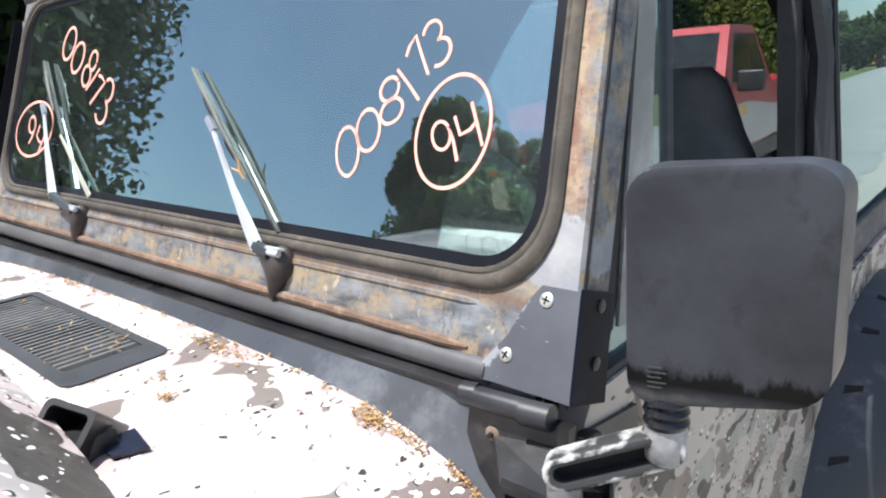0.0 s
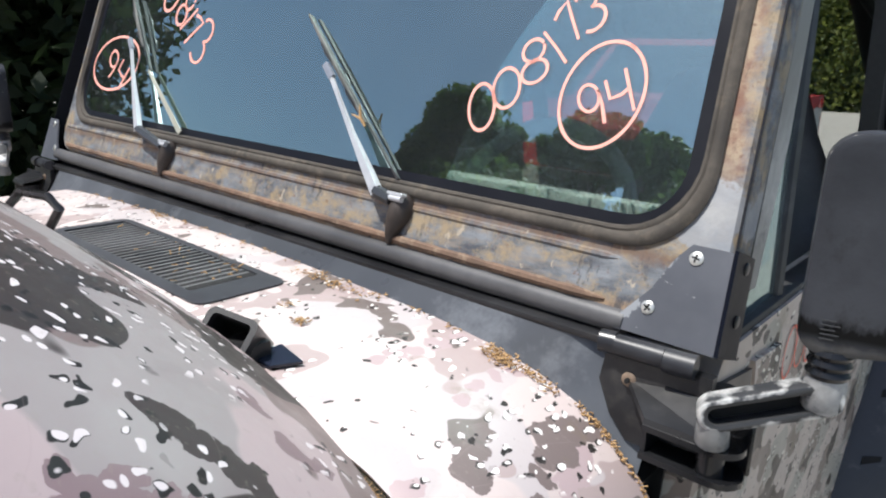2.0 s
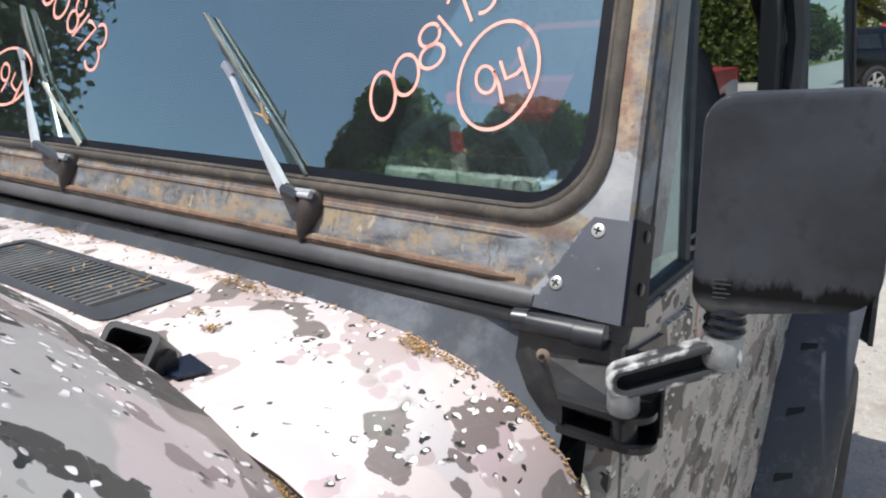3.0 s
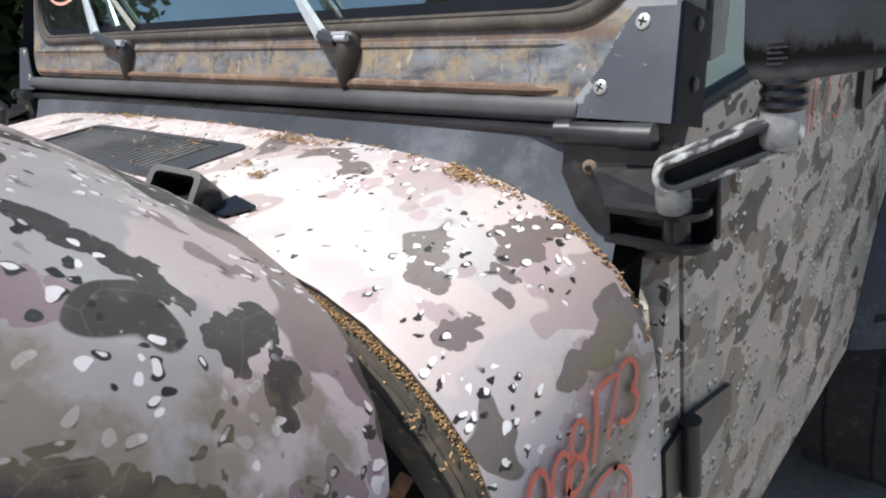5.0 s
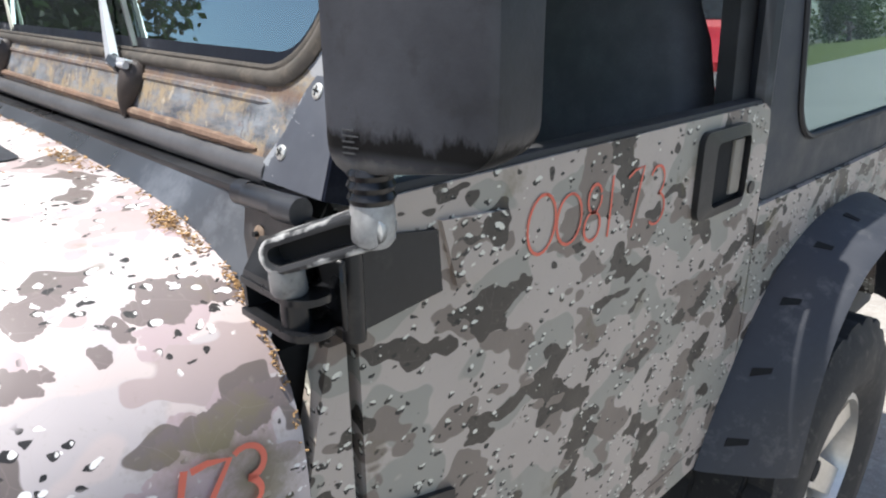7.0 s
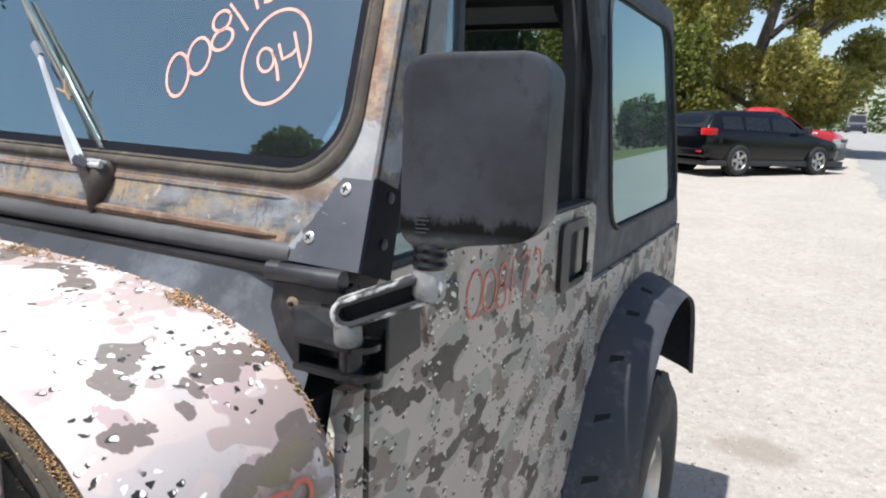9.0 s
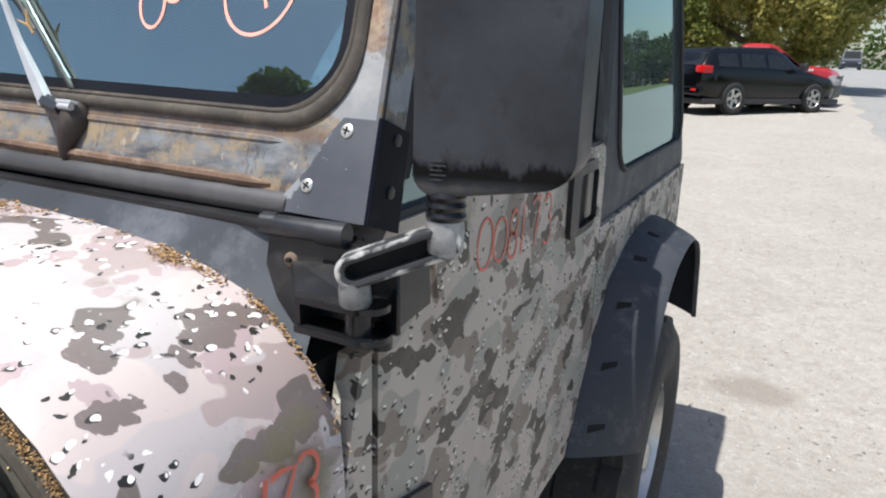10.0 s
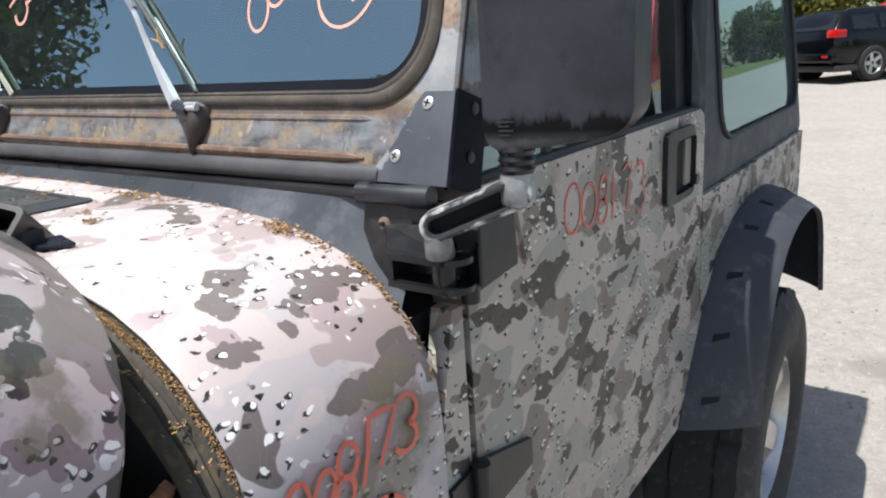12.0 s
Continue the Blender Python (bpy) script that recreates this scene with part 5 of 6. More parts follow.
number("painted_number", (("0", -0.549, 1.739, 0.068, 1.25, -42), ("0", -0.493, 1.707, 0.064, 1.2, -45), ("8", -0.425, 1.683, 0.074, 0.9, -38), ("1", -0.403, 1.6596, 0.064, 0.7, -54), ("7", -0.376, 1.637, 0.064, 0.7, -40), ("3", -0.328, 1.616, 0.082, 0.75, -26)), 0.0066, on_glass, PAINTPEN, FRAME, "salmon paint-marker number 008173")
number("painted_number", (("9", -0.696, 1.565, 0.056, 1.15, -26), ("4", -0.638, 1.545, 0.050, 1.2, -24)), 0.0062, on_glass, PAINTPEN, FRAME, "circled salmon paint-marker number 94", (-0.683, 1.568, 0.109, 0.058))
on_door = lambda y, z: Vector((SIDE - 0.0025, y, z))
number("painted_number", (("0", 0.279, 1.247, 0.070, 1.05, -8), ("0", 0.331, 1.242, 0.062, 1.15, -4), ("8", 0.380, 1.240, 0.072, 0.75, -4), ("1", 0.417, 1.240, 0.080, 0.7, -4), ("7", 0.474, 1.240, 0.082, 0.6, -2), ("3", 0.535, 1.234, 0.082, 0.62, 4)), 0.0046, on_door, PAINTPEN_RED, DOOR, "faint red paint-marker number 008173")
on_cowl = lambda y, z: Vector((CX + 0.8475 if z < 1.1 else CX + 0.8475 - 0.16 * (z - 1.1), y, z))
number("painted_number", (("0", -0.257, 1.098, 0.058, 0.75, -24), ("0", -0.224, 1.094, 0.055, 0.75, -22), ("8", -0.196, 1.103, 0.062, 0.75, -22), ("1", -0.165, 1.112, 0.066, 0.75, -20), ("7", -0.140, 1.115, 0.056, 0.75, -20), ("3", -0.104, 1.112, 0.056, 0.75, -20)), 0.0065, on_cowl, PAINTPEN_RED, COWL_PANEL, "red paint-marker number 008173")
number("painted_number", (("9", -0.185, 1.01, 0.05, 0.7, -20), ("4", -0.145, 1.0, 0.05, 0.7, -20)), 0.006, on_cowl, PAINTPEN_RED, COWL_PANEL, "circled red paint-marker number 94", (-0.165, 1.005, 0.05, 0.05))


# ---------------------------------------------------------------- pine litter
def litter(name, spots, n, seed, label, size=1.0):
    """Loose dry needles and scales lying on a surface; spots: (x, y, z, spread x, spread y)."""
    rng = random.Random(seed)
    verts, faces = [], []
    corners = ((-1, -1, -1), (1, -1, -1), (1, 1, -1), (-1, 1, -1), (-1, -1, 1), (1, -1, 1), (1, 1, 1), (-1, 1, 1))
    sides = ((0, 3, 2, 1), (4, 5, 6, 7), (0, 1, 5, 4), (1, 2, 6, 5), (2, 3, 7, 6), (3, 0, 4, 7))
    for k in range(n):
        x, y, z, sx, sy = rng.choice(spots)
        p = Vector((x + rng.gauss(0, sx), y + rng.gauss(0, sy), z))
        if name == "cowl_litter":
            p.z = cowl_z(p.x) + 0.002 + rng.random() * 0.003
        elif name == "seam_litter":
            p.z = cowl_z(min(0.731, p.x)) + 0.001 + rng.random() * 0.003
        elif name == "lip_litter":
            p.z = cowl_z(p.x) - 0.019 + rng.random() * 0.005
        else:
            p.z += rng.random() * 0.004
        ln, th = rng.uniform(0.003, 0.011) * size, rng.uniform(0.0004, 0.0013) * size ** 0.5
        m = Matrix.Translation(p) @ pose(0, 0, 0, rng.uniform(-20, 20), rng.uniform(-25, 25), rng.uniform(0, 360))
        b = len(verts)
        verts += [m @ Vector((u * ln / 2, v * th, w * th * 0.6)) for u, v, w in corners]
        faces += [[b + q for q in s] for s in sides]
    me = bpy.data.meshes.new(name)
    me.from_pydata(verts, [], faces)
    me.materials.append(NEEDLE)
    return tagged(new(name, me), label, "pine litter", "", "stuff")


def edge_spots():
    out = []
    for x in np.linspace(-0.6, 0.70, 22):
        out.append((x, -0.054, cowl_z(x), 0.008, 0.003))
    return out


litter("cowl_litter", edge_spots() + [(0.25, -0.070, 0, 0.035, 0.006)] * 14 + [(0.53, -0.064, 0, 0.012, 0.007)] * 16 + [(0.575, -0.060, 0, 0.022, 0.005)] * 8 + [(-0.25, -0.06, 0, 0.03, 0.005)] * 6 + [(0.33, -0.18, 0, 0.005, 0.005)] * 4 + [(0.28, -0.16, 0, 0.006, 0.004)] * 3 + [(0.655, -0.053, 0, 0.02, 0.003)] * 3, 760, 3, "dry brown needles and scales on the cowl edge", 0.55)
litter("seam_litter", [(x, -0.0515, cowl_z(x) + 0.002, 0.006, 0.0016) for x in np.linspace(0.63, 0.73, 26)], 110, 9, "dry needles caught along the rear seam of the cowl", 0.5)
litter("lip_litter", [(x, -0.2945, 0, 0.006, 0.0020) for x in np.linspace(0.40, 0.712, 40)], 2600, 4, "dry brown needles lying in the hood gap", 0.22)
litter("gap_litter", [(x, -0.312, cowl_z(x) - 0.028, 0.006, 0.006) for x in np.linspace(0.40, 0.70, 12)], 90, 6, "fine brown litter on the weatherstrip", 0.5)
litter("vent_litter", [(0.10, -0.19, 1.314, 0.03, 0.02), (0.0, -0.16, 1.314, 0.06, 0.03), (0.14, -0.15, 1.314, 0.02, 0.015)], 34, 5, "dry needles on the vent grille")


def dry_twig():
    """A bent brown twig caught on the wiper."""
    p = Vector((0.200, 0.036, 1.500))
    bm = join(tube([p, p + Vector((-0.012, 0.002, 0.012)), p + Vector((-0.015, 0.004, 0.030))], [0.002, 0.0028, 0.001], 6), tube([p + Vector((-0.010, 0.0, 0.010)), p + Vector((-0.024, -0.004, 0.016))], [0.0022, 0.0008], 6))
    return solo("dry_twig", bm, NEEDLE, "bent dry brown twig caught on the wiper", "twig")


dry_twig()
for spot in ((0.62, -0.33, 1.20), (0.665, -0.325, 1.14)):
    bm = join(box(-0.006, 0.006, -0.005, 0.005, -0.009, 0.009, 0.002), cyl((0, 0, 0.004), (0, -0.012, 0.004), 0.006, 10))
    bm.transform(Matrix.Translation(spot) @ pose(0, 0, 0, 10, 30, 20))
    part("rusty_clip", bm, plain("orange_rust", (0.30, 0.13, 0.06), 0.8, vary=0.4, scale=60), JEEP, "orange rusted seal clip")


# ---------------------------------------------------------------- ground
def ground_z(y):
    return 0.02 * max(0.0, y - 2.5) if y < 60 else 0.02 * 57.5


def ground_material():
    k = Mat("pale_gravel_lot", rough=0.9)
    f, g = k.noise(140, 6, 0.7), k.noise(0.9, 6, 0.65)
    c = k.mix(k.ramp(g, 0.35, 0.65), (0.34, 0.315, 0.278), (0.415, 0.388, 0.345))
    c = k.mix(k.ramp(f, 0.4, 0.7), c, (0.28, 0.26, 0.235))
    st = k.cells(75).outputs["Distance"]
    c = k.mix(k.ramp(st, 0.1, 0.3, 0.35, 0.0), c, (0.60, 0.58, 0.54))
    c = k.mix(k.ramp(k.noise(3.2, 5, 0.7), 0.62, 0.72, 0, 0.55), c, (0.27, 0.24, 0.20))
    c = k.mix(k.ramp(k.noise(7, 7, 0.78), 0.50, 0.66, 0, 0.5), c, (0.25, 0.228, 0.20))
    c = k.mix(k.ramp(k.noise(22, 6, 0.75), 0.50, 0.66, 0, 0.55), c, (0.22, 0.20, 0.175))
    c = k.mix(k.ramp(k.noise(48, 4, 0.7), 0.60, 0.70, 0, 0.6), c, (0.52, 0.50, 0.46))
    c = k.mix(k.ramp(k.noise(11, 8, 0.82, k.scaled((1, 1, 1), (5, 2, 1))), 0.47, 0.62, 0, 0.36), c, (0.245, 0.212, 0.18))
    c = k.mix(k.ramp(k.noise(17, 8, 0.82, k.scaled((1, 1, 1), (1, 7, 1))), 0.53, 0.66, 0, 0.6), c, (0.49, 0.475, 0.435))
    xyz = k.split()
    rx = k.math("MULTIPLY", k.math("ADD", xyz[0], -1.07), 4.2)
    ry = k.math("MULTIPLY", k.math("ADD", xyz[1], -2.75), 6.5)
    oil = k.math("ADD", k.math("MULTIPLY", rx, rx), k.math("MULTIPLY", ry, ry))
    oil = k.math("ADD", oil, k.math("MULTIPLY", k.noise(14, 4), 1.2))
    c = k.mix(k.ramp(oil, 0.9, 1.6, 0.6, 0.0), c, (0.20, 0.17, 0.14))
    k.bump(k.math("ADD", f, k.math("MULTIPLY", st, 0.6)), 0.7, 0.008)
    return k.set(Base_Color=c)


def asphalt_material():
    k = Mat("worn_asphalt", rough=0.85)
    f, g = k.noise(220, 5, 0.7), k.noise(0.8, 5, 0.6)
    c = k.mix(k.ramp(g, 0.35, 0.65), (0.215, 0.215, 0.208), (0.265, 0.262, 0.25))
    c = k.mix(k.ramp(f, 0.45, 0.7), c, (0.27, 0.268, 0.258))
    cr = k.cells(0.55, k.add(k.co, k.mix(0.5, (0, 0, 0), k.noise(1.5, 4, color=True))), "DISTANCE_TO_EDGE").outputs["Distance"]
    c = k.mix(k.ramp(cr, 0.0, 0.009, 0.6, 0.0), c, (0.10, 0.098, 0.095))
    k.bump(f, 0.4, 0.004)
    return k.set(Base_Color=c)


def grass_material():
    k = Mat("verge_grass", rough=0.9)
    c = k.mix(k.ramp(k.noise(1.4, 5, 0.65), 0.35, 0.65), (0.075, 0.11, 0.025), (0.16, 0.17, 0.05))
    c = k.mix(k.ramp(k.noise(40, 4), 0.4, 0.7), c, (0.05, 0.08, 0.02))
    k.bump(k.noise(30, 5), 0.8, 0.05)
    return k.set(Base_Color=c)


GROUND, ASPHALT, GRASS = ground_material(), asphalt_material(), grass_material()


def strip(x0, x1, lift, nx=2):
    ys = (-400, -60, -20, -6, 0, 2.5, 10, 20, 40, 60, 400, 900)
    return sheet([[(x, y, ground_z(y) + lift) for x in np.linspace(x0, x1, nx)] for y in ys])


solo("ground", strip(-600, 600, 0.0, 9), GROUND, "pale dusty gravel and worn concrete lot", "ground", "structure")
def ragged_strip(x0, x1, lift):
    """A road sheet whose near edge is broken and crumbling."""
    ys = [-400, -60, -20, -6, 0, 2.5] + [2.5 + 0.35 * i for i in range(1, 165)] + [62, 80, 400, 900]
    edge = [x0 + 0.30 * noise.noise(Vector((0.0, y * 0.55, 2.0))) + 0.16 * noise.noise(Vector((3.0, y * 2.3, 0.0))) for y in ys]
    return sheet([[(e, y, ground_z(y) + lift), (e + 0.6, y, ground_z(y) + lift), (x1, y, ground_z(y) + lift)] for e, y in zip(edge, ys)])


solo("road", ragged_strip(2.4, 11.0, 0.004), ASPHALT, "cracked grey asphalt road beside the lot", "road", "structure")
solo("verge", strip(11.0, 600, 0.012, 4), GRASS, "rough green grass verge beyond the road", "grass", "structure")



def gravel(n, seed):
    """Small loose stones, eight faces each, strewn over the lot beside the vehicle."""
    rng = np.random.default_rng(seed)
    x, y = rng.uniform(0.55, 5.0, n), 2.2 + 20 * rng.random(n) ** 1.6
    s = 0.0025 + 0.009 * rng.random(n) ** 5
    tri = np.array(((0, 2, 4), (2, 1, 4), (1, 3, 4), (3, 0, 4), (2, 0, 5), (1, 2, 5), (3, 1, 5), (0, 3, 5)))
    unit = np.array(((1, 0, 0), (-1, 0, 0), (0, 1, 0), (0, -1, 0), (0, 0, 0.7), (0, 0, -0.7)), float)
    v = unit[None] * s[:, None, None] * rng.uniform(0.6, 1.3, (n, 6, 1))
    t = rng.uniform(0, 6.3, n)
    vx, vy = v[..., 0] * np.cos(t)[:, None] - v[..., 1] * np.sin(t)[:, None], v[..., 0] * np.sin(t)[:, None] + v[..., 1] * np.cos(t)[:, None]
    gz = 0.02 * np.maximum(0.0, y - 2.5)
    verts = np.stack([vx + x[:, None], vy + y[:, None], v[..., 2] + (gz + s * 0.25)[:, None]], 2).reshape(-1, 3)
    faces = (tri[None] + 6 * np.arange(n)[:, None, None]).reshape(-1, 3)
    k = Mat("loose_pale_stone", rough=0.9)
    g = k.node("ShaderNodeNewGeometry")
    c = k.mix(g.outputs["Random Per Island"], (0.20, 0.185, 0.165), (0.50, 0.48, 0.445))
    k.set(Base_Color=k.mix(k.ramp(k.noise(300, 3), 0.4, 0.7, 0, 0.4), c, (0.3, 0.28, 0.25)))
    me = bpy.data.meshes.new("gravel")
    me.from_pydata(verts.tolist(), [], faces.tolist())
    me.materials.append(k.m)
    tagged(new("gravel", me), "small pale loose stones on the dusty lot", "gravel", "", "stuff")


gravel(24000, 21)

# ---------------------------------------------------------------- trees
BARK = plain("grey_bark", (0.14, 0.115, 0.09), 0.9, vary=0.4, scale=8, bump=0.8)


def leaf_material(name, a, b):
    k = Mat(name, a, 0.6)
    g = k.node("ShaderNodeNewGeometry")
    c = k.mix(g.outputs["Random Per Island"], a, b)
    tr = k.node("ShaderNodeBsdfTranslucent")
    k.link(c, tr.inputs[0])
    k.set(Base_Color=c)
    m = k.node("ShaderNodeMixShader")
    m.inputs[0].default_value = 0.58
    k.link(k.b.outputs[0], m.inputs[1])
    k.link(tr.outputs[0], m.inputs[2])
    k.link(m.outputs[0], k.t.nodes["Material Output"].inputs[0])
    return k.m


LEAF_GOLD = leaf_material("yellow_green_leaves", (0.19, 0.21, 0.048), (0.64, 0.57, 0.19))
LEAF_LIME = leaf_material("lime_conifer_sprays", (0.10, 0.14, 0.03), (0.24, 0.26, 0.06))
LEAF_GREEN = leaf_material("green_leaves", (0.045, 0.085, 0.02), (0.10, 0.15, 0.035))
LEAF_DARK = leaf_material("dark_conifer_sprays", (0.012, 0.026, 0.010), (0.035, 0.06, 0.018))


def leaves(centres, n, size, seed, squash=1.0):
    """Many small leaf quads around clump centres (x, y, z, radius)."""
    rng = np.random.default_rng(seed)
    c = np.array(centres)
    pick = rng.choice(len(c), n, p=c[:, 3] ** 2 / (c[:, 3] ** 2).sum())
    d = rng.normal(size=(n, 3))
    d /= np.linalg.norm(d, axis=1)[:, None]
    r = c[pick, 3] * rng.random(n) ** 0.45
    p = c[pick, :3] + d * r[:, None] * np.array((1, 1, squash))
    u = rng.normal(size=(n, 3))
    u /= np.linalg.norm(u, axis=1)[:, None]
    w = np.cross(u, rng.normal(size=(n, 3)))
    w /= np.linalg.norm(w, axis=1)[:, None]
    s = size * rng.uniform(0.6, 1.4, n)[:, None]
    verts = np.stack([p - u * s, p - w * s * 0.5, p + u * s, p + w * s * 0.5], 1).reshape(-1, 3)
    me = bpy.data.meshes.new("crown")
    me.from_pydata(verts.tolist(), [], [(4 * i, 4 * i + 1, 4 * i + 2, 4 * i + 3) for i in range(n)])
    return me


def tree(name, at, height, spread, n, leaf, mat, seed, label, trunk=0.35, bare=0.25, clumps=26, puff=1.0):
    rng = random.Random(seed)
    x, y = at
    z0 = ground_z(y)
    root = thing(name, (x, y, z0), label, "tree")
    limbs = [tube([(x + rng.gauss(0, 0.1) * i, y + rng.gauss(0, 0.1) * i, z0 - 0.1 + height * 0.8 * i / 5) for i in range(6)], [trunk * (1 - 0.16 * i) for i in range(6)], 8)]
    centres = []
    for k in range(clumps):
        a, h = rng.uniform(0, 2 * math.pi), rng.uniform(bare, 0.95)
        rr = spread * (0.35 + 0.65 * math.sin(math.pi * min(1, (h - bare * 0.6) / (1 - bare * 0.6)) ** 0.8)) * rng.uniform(0.5, 1.0)
        tip = (x + rr * math.cos(a), y + rr * math.sin(a), z0 + height * h)
        if k < 14:
            st = (x, y, z0 + height * max(0.12, h - 0.25))
            limbs.append(tube([st, tuple((p + q) / 2 + rng.gauss(0, 0.15) for p, q in zip(st, tip)), tip], [trunk * 0.4, trunk * 0.25, 0.03], 6))
        centres.append((*tip, puff * spread * rng.uniform(0.22, 0.42)))
    part("trunk", join(*limbs), BARK, root)
    me = leaves(centres, n, leaf, seed)
    me.materials.append(mat)
    me.transform(Matrix.Translation((-x, -y, -z0)))
    crown = new("crown", me)
    crown.parent = root
    return root


def hedge(name, a, b, height, depth, n, leaf, mat, seed, label, category="hedge", stems_in=True):
    """A row of close conifers: ragged leaf mass with stems inside."""
    rng = random.Random(seed)
    a, b = Vector(a), Vector(b)
    root = thing(name, (*a, ground_z(a.y)), label, category)
    count = max(2, int((b - a).length / (depth * 0.55)))
    centres, stems = [], []
    for i in range(count + 1):
        p = a.lerp(b, i / count)
        h = height * rng.uniform(0.86, 1.08)
        z0 = ground_z(p.y)
        stems.append(tube([(p.x, p.y, z0 - 0.1), (p.x, p.y, z0 + h * 0.9)], [0.14, 0.03], 6))
        for k in range(9):
            t = k / 8
            centres.append((p.x + rng.gauss(0, 0.12), p.y + rng.gauss(0, 0.12), z0 + 0.4 + (h - 0.4) * t, depth * (0.62 - 0.42 * t ** 2.2)))
    if stems_in:
        part("trunk", join(*stems), BARK, root)
    me = leaves(centres, n, leaf, seed, 1.3)
    me.materials.append(mat)
    me.transform(Matrix.Translation((-a.x, -a.y, -ground_z(a.y))))
    crown = new("crown", me)
    crown.parent = root
    return root


tree("broadleaf_tree", (-0.9, 29), 12.5, 4.9, 150000, 0.085, LEAF_GOLD, 11, "tall yellow-green tree behind the parked cars", bare=0.10, clumps=110, puff=0.5)
tree("broadleaf_tree", (-7.5, 34), 13, 5.5, 70000, 0.13, LEAF_GOLD, 12, "yellow-green tree beside the lot", bare=0.05, clumps=70, puff=0.6)
hedge("conifer_hedge", (-11.0, 22.0), (-2.7, 24.0), 4.9, 1.7, 60000, 0.09, LEAF_LIME, 13, "clipped green conifer hedge at the back of the lot")
hedge("conifer_hedge", (-5.2, 0.2), (-6.5, 15.0), 6.8, 2.6, 170000, 0.08, LEAF_DARK, 14, "tall dark conifer hedge beside the lot")
hedge("conifer_row", (-8.6, -1.7), (-6.3, 0.2), 8.2, 3.0, 60000, 0.08, LEAF_DARK, 19, "tall dark conifers at the front of the lot")
tree("broadleaf_tree", (-7.9, -8.9), 7.2, 2.0, 70000, 0.08, LEAF_GREEN, 15, "green tree standing in front of the vehicle", bare=0.05)
tree("broadleaf_tree", (-6.3, -9.2), 7.6, 1.6, 60000, 0.08, LEAF_GREEN, 22, "slim green tree standing in front of the vehicle", bare=0.05)
tree("broadleaf_tree", (-4.4, -9.5), 8.6, 2.6, 90000, 0.09, LEAF_GREEN, 16, "wide green tree standing in front of the vehicle", bare=0.05)
# Added fill out of direct view: blocks sky slits in the windscreen reflection.
hedge("shrub_fill", (-8.6, -9.6), (-1.5, -10.4), 7.3, 2.4, 76000, 0.09, LEAF_GREEN, 23, "green foliage added to close sky gaps between the reflected trees", "shrubs")
tree("broadleaf_tree", (11.5, 66), 4.5, 2.5, 14000, 0.22, LEAF_GREEN, 17, "distant green roadside tree")
for i, (x, y, h) in enumerate(((58, 9, 7.5), (62, 22, 8.5), (56, 36, 7), (64, -4, 8), (60, 50, 8), (46, 70, 7.5), (40, 92, 9), (34, 110, 9), (50, 108, 10), (27, 122, 9))):
    tree("broadleaf_tree", (x, y), h, 4.2, 9000, 0.2, LEAF_GREEN, 30 + i, "green tree on the far side of the road", bare=0.1)
hedge("far_tree_line", (-60, 120), (60, 125), 5, 9, 9000, 0.5, LEAF_GREEN, 18, "distant line of green trees", "trees", False)


# ---------------------------------------------------------------- other vehicles
def car_paint(name, color, rough=0.12):
    k = Mat(name, color, 0.35)
    k.b.inputs["Coat Weight"].default_value = 0.3
    k.b.inputs["Coat Roughness"].default_value = rough
    c = k.mix(k.ramp(k.noise(3, 5), 0.4, 0.7, 0.0, 0.25), color, tuple(min(1, v * 1.25) for v in color))
    return k.set(Base_Color=c)


RED = car_paint("red_car_paint", (0.36, 0.016, 0.024))
BLACKCAR = plain("black_car_paint", (0.004, 0.0045, 0.006), 0.16, vary=0.3, scale=2, bump=0.0, spec=0.4)
BLUECAR = car_paint("blue_van_paint", (0.018, 0.026, 0.045))
YELLOW = car_paint("yellow_bus_paint", (0.62, 0.32, 0.02))
TAIL = plain("red_tail_lamp", (0.55, 0.01, 0.01), 0.15, vary=0.1)
LAMP = plain("clear_headlamp", (0.32, 0.32, 0.33), 0.1, vary=0.1)
CARGLASS = plain("dark_car_glass", (0.015, 0.018, 0.02), 0.03, vary=0.2, bump=0.0, spec=0.35)
TRIM = plain("black_bumper_trim", (0.03, 0.03, 0.03), 0.5)


def station(rows, x):
    """The cross-section numbers of a car shell at x, between the rows that are given."""
    for p, q in zip(rows, rows[1:]):
        if x <= q[0]:
            t = max(0.0, (x - p[0]) / (q[0] - p[0]))
            return [u + (v - u) * t for u, v in zip(p, q)]
    return list(rows[-1])


def shell(rows, n=46):
    """A rounded car body; rows: (x, sill z, belt z, roof z, half width at the belt, at the roof)."""
    rings = []
    for x in np.linspace(rows[0][0], rows[-1][0], n):
        _, zs, zb, zr, wb, wr = station(rows, float(x))
        m = (zs + zb) / 2
        half = [(wb * 0.90, zs), (wb * 0.975, zs + 0.10), (wb, m), (wb * 0.99, zb - 0.08), (wb * 0.965, zb), (wr + (wb * 0.955 - wr) * 0.45, zb + (zr - zb) * 0.5), (wr, zr - min(0.07, 0.4 * (zr - zb))), (wr * 0.86, zr - 0.012), (wr * 0.45, zr + 0.006)]
        rings.append([(float(x), y, z) for y, z in half] + [(float(x), -y, z) for y, z in half[::-1]])
    return loft(rings)


